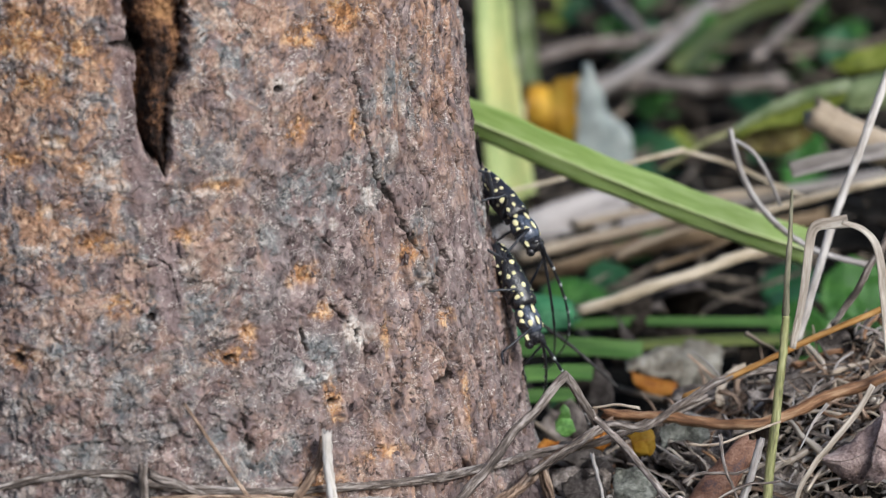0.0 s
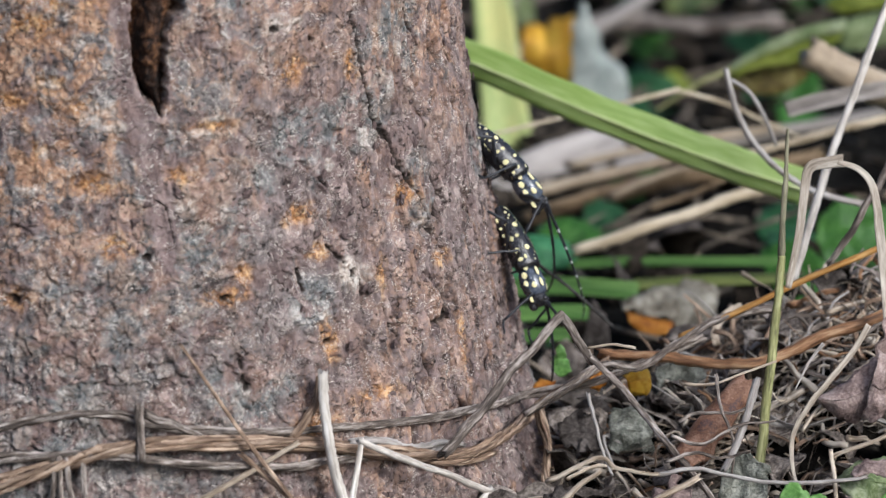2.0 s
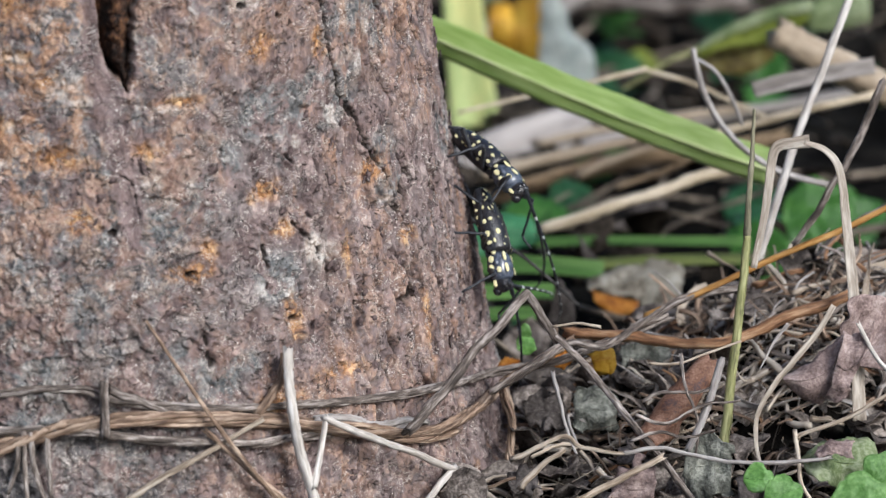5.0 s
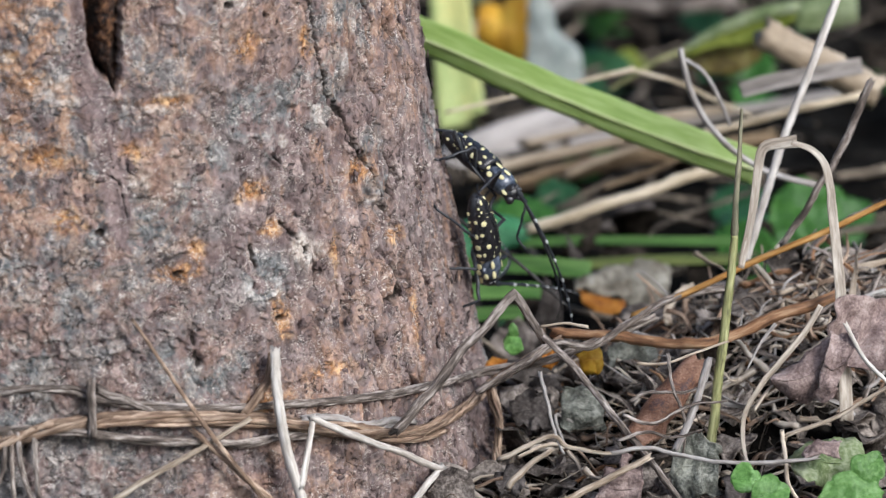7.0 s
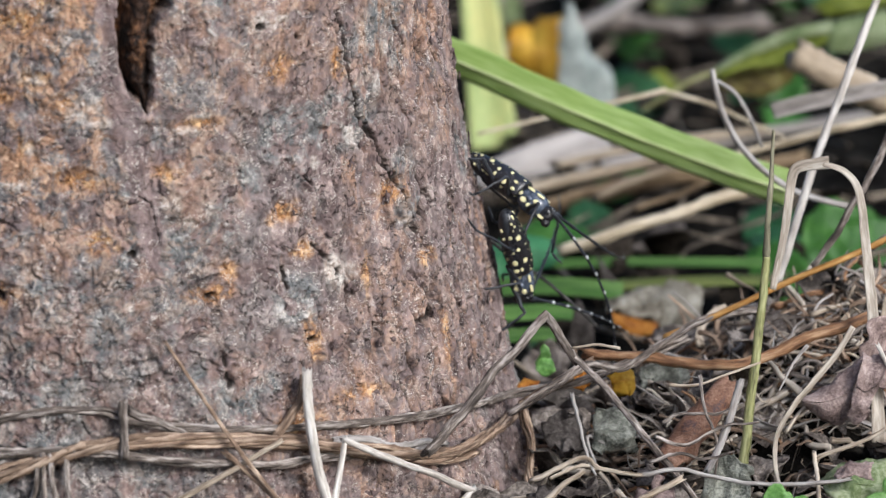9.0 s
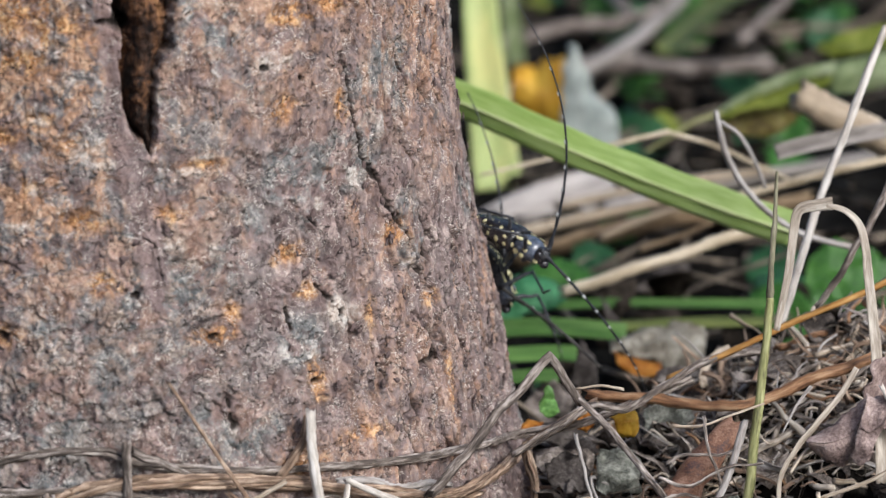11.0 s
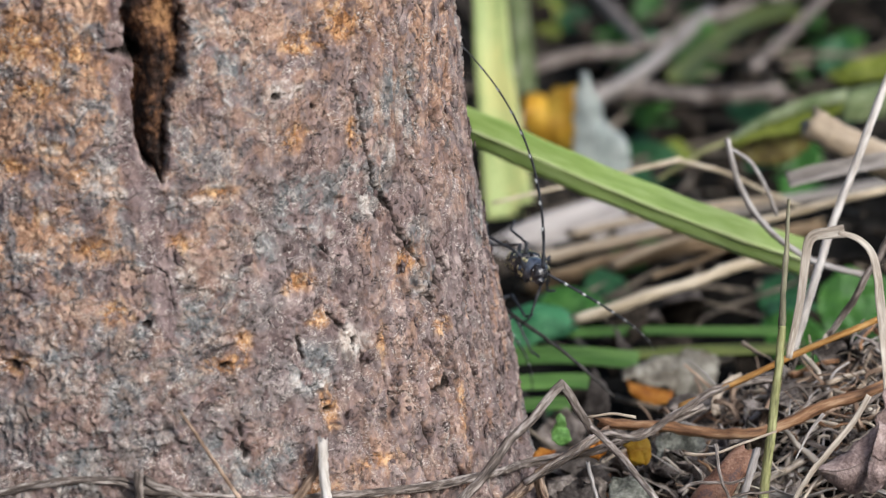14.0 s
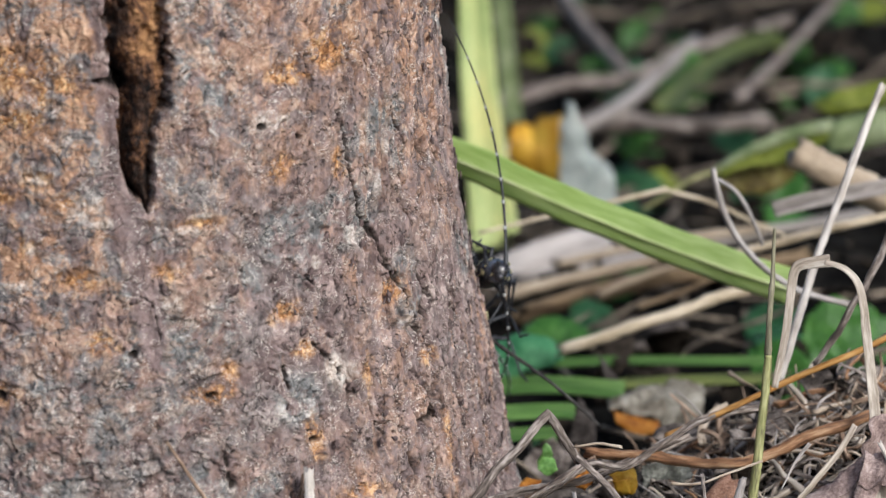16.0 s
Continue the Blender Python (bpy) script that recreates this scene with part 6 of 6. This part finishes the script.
def leg(parent, hip, knee, foot, toe):
    """A leg from the hip by the knee to the foot, with its toes."""
    knee, foot, toe = [np.array(p) - np.array(hip) for p in (knee, foot, toe)]
    f = joined([tube([np.zeros(3), knee * 0.6, knee], 0.00062, 0.00042, 8, 5, 0.05)])
    a = piece("leg", mesh("leg", *f, CHITIN_MATT), parent, Matrix.Translation(hip))
    piece("shin", mesh("shin", *joined([tube([knee, foot], 0.00036, 0.0003, 7, 5, 0.06)]), CHITIN_MATT), a)
    piece("foot", mesh("foot", *joined([tube([foot, toe], 0.00034, 0.00022, 7, 5, 0.1)]), CHITIN_MATT), a)
    return a


def beetle(label, length, curl, seed=0):
    rs = np.random.RandomState(seed)
    base = tagged(new("longhorn_beetle"), label, "beetle", "beetles on the trunk")
    body = piece("abdomen", mesh("abdomen", *shifted(ball(0.0034, 0.0095, 0.0026, 12, 16, 0.7), (0, -0.0042, 0.0018)), CHITIN_MATT), base)
    for side in (1, -1):
        for k in range(7):
            y = 0.0030 - 0.0021 * k
            wide = 0.0034 * math.sin(math.acos(max(-1, min(1, (y + 0.0042) / 0.0095)))) ** 0.7
            m = Matrix.Translation((side * wide * 0.96, y + rs.uniform(-0.0004, 0.0004), 0.0012 + rs.uniform(-0.0008, 0.0004))) @ pose(0, 0, 0, 0, side * 85, 0)
            piece("spot", SPOT_MESH, body, m @ Matrix.Diagonal((rs.uniform(0.0003, 0.0006), rs.uniform(0.0003, 0.0006), 0.0003, 1)))
        cover = piece("wing_cover", mesh("wing_cover", *shell_mesh(side), CHITIN), base, None, "black wing cover with yellow spots")
        for s, phi, w, l in SPOTS:
            s, phi = s + rs.uniform(-0.015, 0.015), phi + rs.uniform(-5, 5)
            w, l = w * rs.uniform(0.75, 1.3), l * rs.uniform(0.75, 1.3)
            p = shell_point(s, phi * side)
            q, r = shell_point(s + 0.01, phi * side), shell_point(s, phi * side + 2)
            nor = (q - p).cross(r - p).normalized()
            if nor.dot(p - Vector((0, p.y, 0.0022))) < 0:
                nor = -nor
            along = (q - p).normalized()
            x = along.cross(nor).normalized()
            m = Matrix((x, along, nor)).transposed().to_4x4()
            piece("spot", SPOT_MESH, cover, Matrix.Translation(p + nor * 0.00012) @ m @ Matrix.Diagonal((w / 1180, l / 1120, 0.0004, 1)))
        for k in range(5):
            s, phi = rs.uniform(0.1, 0.92), rs.uniform(12, 95) * side
            p = shell_point(s, phi)
            q, r = shell_point(s + 0.01, phi), shell_point(s, phi + 2)
            nor = (q - p).cross(r - p).normalized()
            if nor.dot(p - Vector((0, p.y, 0.0022))) < 0:
                nor = -nor
            w = rs.uniform(0.00010, 0.00020)
            m = nor.to_track_quat("Z", "Y").to_matrix().to_4x4()
            piece("spot", SPOT_MESH, cover, Matrix.Translation(p + nor * 0.00008) @ m @ Matrix.Diagonal((w, w * 1.3, 0.0003, 1)))
    knob = ball(0.0008, 0.0009, 0.0007, 6, 8)
    thorax = piece("thorax", mesh("thorax", *shifted(joined([ball(0.0034, 0.0038, 0.0031, 12, 16, 0.5), shifted(knob, (0.0033, -0.0003, 0.0003)), shifted(knob, (-0.0033, -0.0003, 0.0003))]), (0, 0.0072, 0.0024)), THORAX), base)
    for x in (1, -1):
        for y in (0.0056, 0.0086):
            piece("spot", SPOT_MESH, thorax, Matrix.Translation((x * 0.0024, y, 0.0048)) @ pose(0, 0, 0, 0, x * 40, 0) @ Matrix.Diagonal((0.0005, 0.0012, 0.0005, 1)))
        for y, z in ((0.0088, 0.0030), (0.0040, 0.0026), (0.0078, 0.0012)):
            piece("spot", SPOT_MESH, thorax, Matrix.Translation((x * 0.0033, y, z)) @ pose(0, 0, 0, 0, x * 80, 0) @ Matrix.Diagonal((0.0006, 0.0008, 0.0005, 1)))
        piece("spot", SPOT_MESH, thorax, Matrix.Translation((x * 0.0034, 0.0058, 0.0016)) @ pose(0, 0, 0, 0, x * 85, 0) @ Matrix.Diagonal((0.0007, 0.0009, 0.0005, 1)))
    head = piece("head", mesh("head", *shifted(joined([ball(0.0020, 0.0020, 0.0023, 10, 14, 0.7), shifted(ball(0.0013, 0.0012, 0.0012, 8, 10), (0, 0.0012, -0.0016)), shifted(ball(0.0007, 0.0008, 0.0006, 6, 8), (0.0009, 0.0006, 0.0019)), shifted(ball(0.0007, 0.0008, 0.0006, 6, 8), (-0.0009, 0.0006, 0.0019))]), (0, 0.0116, 0.0020)), CHITIN), base)
    for x in (1, -1):
        piece("spot", SPOT_MESH, head, Matrix.Translation((x * 0.0018, 0.0114, 0.0008)) @ pose(0, 0, 0, 0, x * 80, 0) @ Matrix.Diagonal((0.0005, 0.0009, 0.0004, 1)))
        piece("eye", mesh("eye", *shifted(ball(0.0006, 0.0007, 0.0010, 6, 8), (x * 0.0016, 0.0121, 0.0027)), CHITIN), head)
    legs = []
    for x in (1, -1):
        for hip, knee, foot, toe in (((0.0018, 0.0075, 0.0), (0.0085, 0.0116, 0.0032), (0.0122, 0.0146, -0.0048), (0.0140, 0.0178, -0.0056)), ((0.002, 0.0018, 0.0), (0.0098, 0.0012, 0.0036), (0.0138, -0.0010, -0.0046), (0.0163, -0.0036, -0.0056)), ((0.002, -0.002, 0.0), (0.0078, -0.0075, 0.0034), (0.0100, -0.0160, -0.0040), (0.0112, -0.0205, -0.0050))):
            legs.append(leg(base, *[(x * a, b, c) for a, b, c in (hip, knee, foot, toe)]))
    feelers = [feeler(base, (x * 0.0010, 0.0125, 0.0035), length, curl, x) for x in (1, -1)]
    base.scale = (1.07, 1.07, 1.07)
    return base, feelers, legs


UPPER, UPPER_FEELERS, UPPER_LEGS = beetle("black longhorn beetle with yellow spots riding on another", 0.066, 0.4)
LOWER, LOWER_FEELERS, LOWER_LEGS = beetle("black longhorn beetle with yellow spots clinging to bark", 0.056, 0.22, 5)


# ---- what moves ----
def motions():
    upper = [
        (0, 0.0150, 1.0624, 0.0948, -46.3, -33.3, -107.8),
        (2.5, 0.0166, 1.0606, 0.0894, -49.5, -16.5, -90.0),
        (4.2, 0.0188, 1.0599, 0.0866, -38.1, -32.2, -109.9),
        (6.5, 0.0214, 1.0589, 0.0854, -29.5, -36.3, -119.5),
        (8.5, 0.0212, 1.0597, 0.0850, -33.6, -28.4, -107.2),
        (11.5, 0.0212, 1.0710, 0.0777, -8.6, 1.0, -143.9),
        (12.5, 0.0224, 1.0706, 0.0771, 4.7, -1.4, -155.5),
        (13.5, 0.0224, 1.0718, 0.0781, 6.0, -2.1, -162.6),
        (14, 0.0229, 1.0726, 0.0779, 6.6, -2.4, -166.8),
        (15, 0.0203, 1.0758, 0.0803, 7.8, -3.4, -172.0),
        (15.5, 0.0188, 1.0792, 0.0803, 13.1, -8.0, -172.9),
        (16, 0.0168, 1.0857, 0.0803, 20.2, -15.5, -174.3),
    ]
    lower = [
        (0, 0.0170, 1.0528, 0.0750, -62.5, -24.7, -103.8),
        (2.5, 0.0195, 1.0513, 0.0684, -59.1, -28.1, -106.7),
        (4.2, 0.0205, 1.0517, 0.0676, -50.1, -43.7, -121.3),
        (6.5, 0.0214, 1.0505, 0.0693, -91.8, 21.5, -116.1),
        (8.5, 0.0220, 1.0542, 0.0687, -87.6, 21.3, -107.7),
        (11.5, 0.0157, 1.0905, 0.0635, -47.6, -11.0, -9.6),
        (12.5, 0.0120, 1.0925, 0.0629, -46.1, -10.0, -9.8),
        (14.5, 0.0088, 1.0967, 0.0631, -46.6, -5.1, -10.6),
        (16, 0.0120, 1.1052, 0.0645, -50.5, 0.3, -11.5),
    ]
    for ob, rows in ((UPPER, upper), (LOWER, lower)):
        walk(ob, [(t, pose(*r)) for t, *r in rows])
    # feelers: seconds and the turn on the head
    swings = [
        (UPPER_FEELERS[0], [(0, -174, 24, -113), (2.5, -166, -4, -144), (4.2, -163, -6, -115), (6.5, -164, 14, -123), (8.5, -168, 41, -126), (11.5, -135, 16, -104), (12.5, -140, 20, -85), (13.5, -144, 20, -84), (14, -153, 3, -74), (15, -153, 29, -74), (15.5, -160, 15, -80), (15.75, -145, -6, -69), (16, -133, -28, -63)]),
        (UPPER_FEELERS[1], [(0, -20, 4, 60), (2.5, -17, -1, 49), (4.2, -17, -2, 78), (6.5, -15, -1, 70), (8.5, -11, -5, 58), (9.5, 21, 17, 84), (10.5, 62, 19, 119), (11.5, 97, 0, 147), (12.5, 99, 10, 164), (13.5, 101, 2, 176), (14, 89, 1, -170), (15, 91, -2, -162), (15.5, 72, 2, -135), (16, 77, -2, -135)]),
        (LOWER_FEELERS[0], [(0, 176, 33, -125), (2.5, 167, 44, -125), (4.2, 161, 55, -81), (5.35, 157, 79, -117), (6.5, 36, 73, 92), (8.5, 66, 57, 108), (10, 121, 51, 142), (11.5, 158, 33, 154), (12.5, 159, 35, 157), (14.5, 155, 38, 152), (16, 163, 3, 167)]),
        (LOWER_FEELERS[1], [(0, -35, -71, 105), (2.5, -35, -65, 89), (4.2, -35, -65, 89), (6.5, -35, -65, 89), (7.5, -157, -80, -137), (8.5, 180, -50, -102), (9.5, 139, -43, -44), (10.5, 123, -18, -7), (11.5, 124, 10, 21), (12.5, 100, 8, 15), (14.5, 76, 7, 8), (16, 82, -2, 6)]),
    ]
    for ob, rows in swings:
        root = tuple(ob.location)
        walk(ob, [(t, pose(*root, *r)) for t, *r in rows])
    # legs: the upper beetle draws two up over its back when it goes behind the trunk
    paces = [
        (UPPER_LEGS[1], [(0, 0, 0, 0), (9.2, 0, 0, 0), (10.3, 0, -35, -30), (11.5, 0, -68, -62), (13, 0, -72, -58), (14.5, 0, -78, -66), (16, 0, -70, -60)]),
        (UPPER_LEGS[2], [(0, 0, 0, 0), (9.2, 0, 0, 0), (10.3, 0, -30, -10), (11.5, 0, -55, -20), (13, 0, -62, -24), (14.5, 0, -58, -20), (16, 0, -60, -20)]),
        (UPPER_LEGS[0], [(0, 0, 0, 0), (4, 0, 6, 8), (7, 0, -6, -8), (9.2, 0, 0, 0), (10.3, 0, -40, -36), (11.5, 0, -82, -72), (13, 0, -78, -66), (14.5, 0, -88, -76), (16, 0, -80, -70)]),
        (UPPER_LEGS[3], [(0, 0, 0, 0), (9.2, 0, 0, 0), (10.3, 0, 0, 50), (11.5, 0, 0, 100), (13, 0, 4, 96), (14.5, 0, 0, 104), (16, 0, 4, 100)]),
        (UPPER_LEGS[4], [(0, 0, 0, 0), (9.2, 0, 0, 0), (10.3, 0, -20, 30), (11.5, 0, -40, 60), (13, 0, -36, 56), (14.5, 0, -44, 62), (16, 0, -40, 60)]),
        (LOWER_LEGS[0], [(0, 0, 0, 0), (2, 0, 8, 6), (4, 0, -4, -6), (7, 0, 6, 10), (9.2, 0, 0, 0), (16, 0, 0, 0)]),
    ]
    for ob, rows in paces:
        root = tuple(ob.location)
        walk(ob, [(t, pose(*root, *r)) for t, *r in rows])


motions()
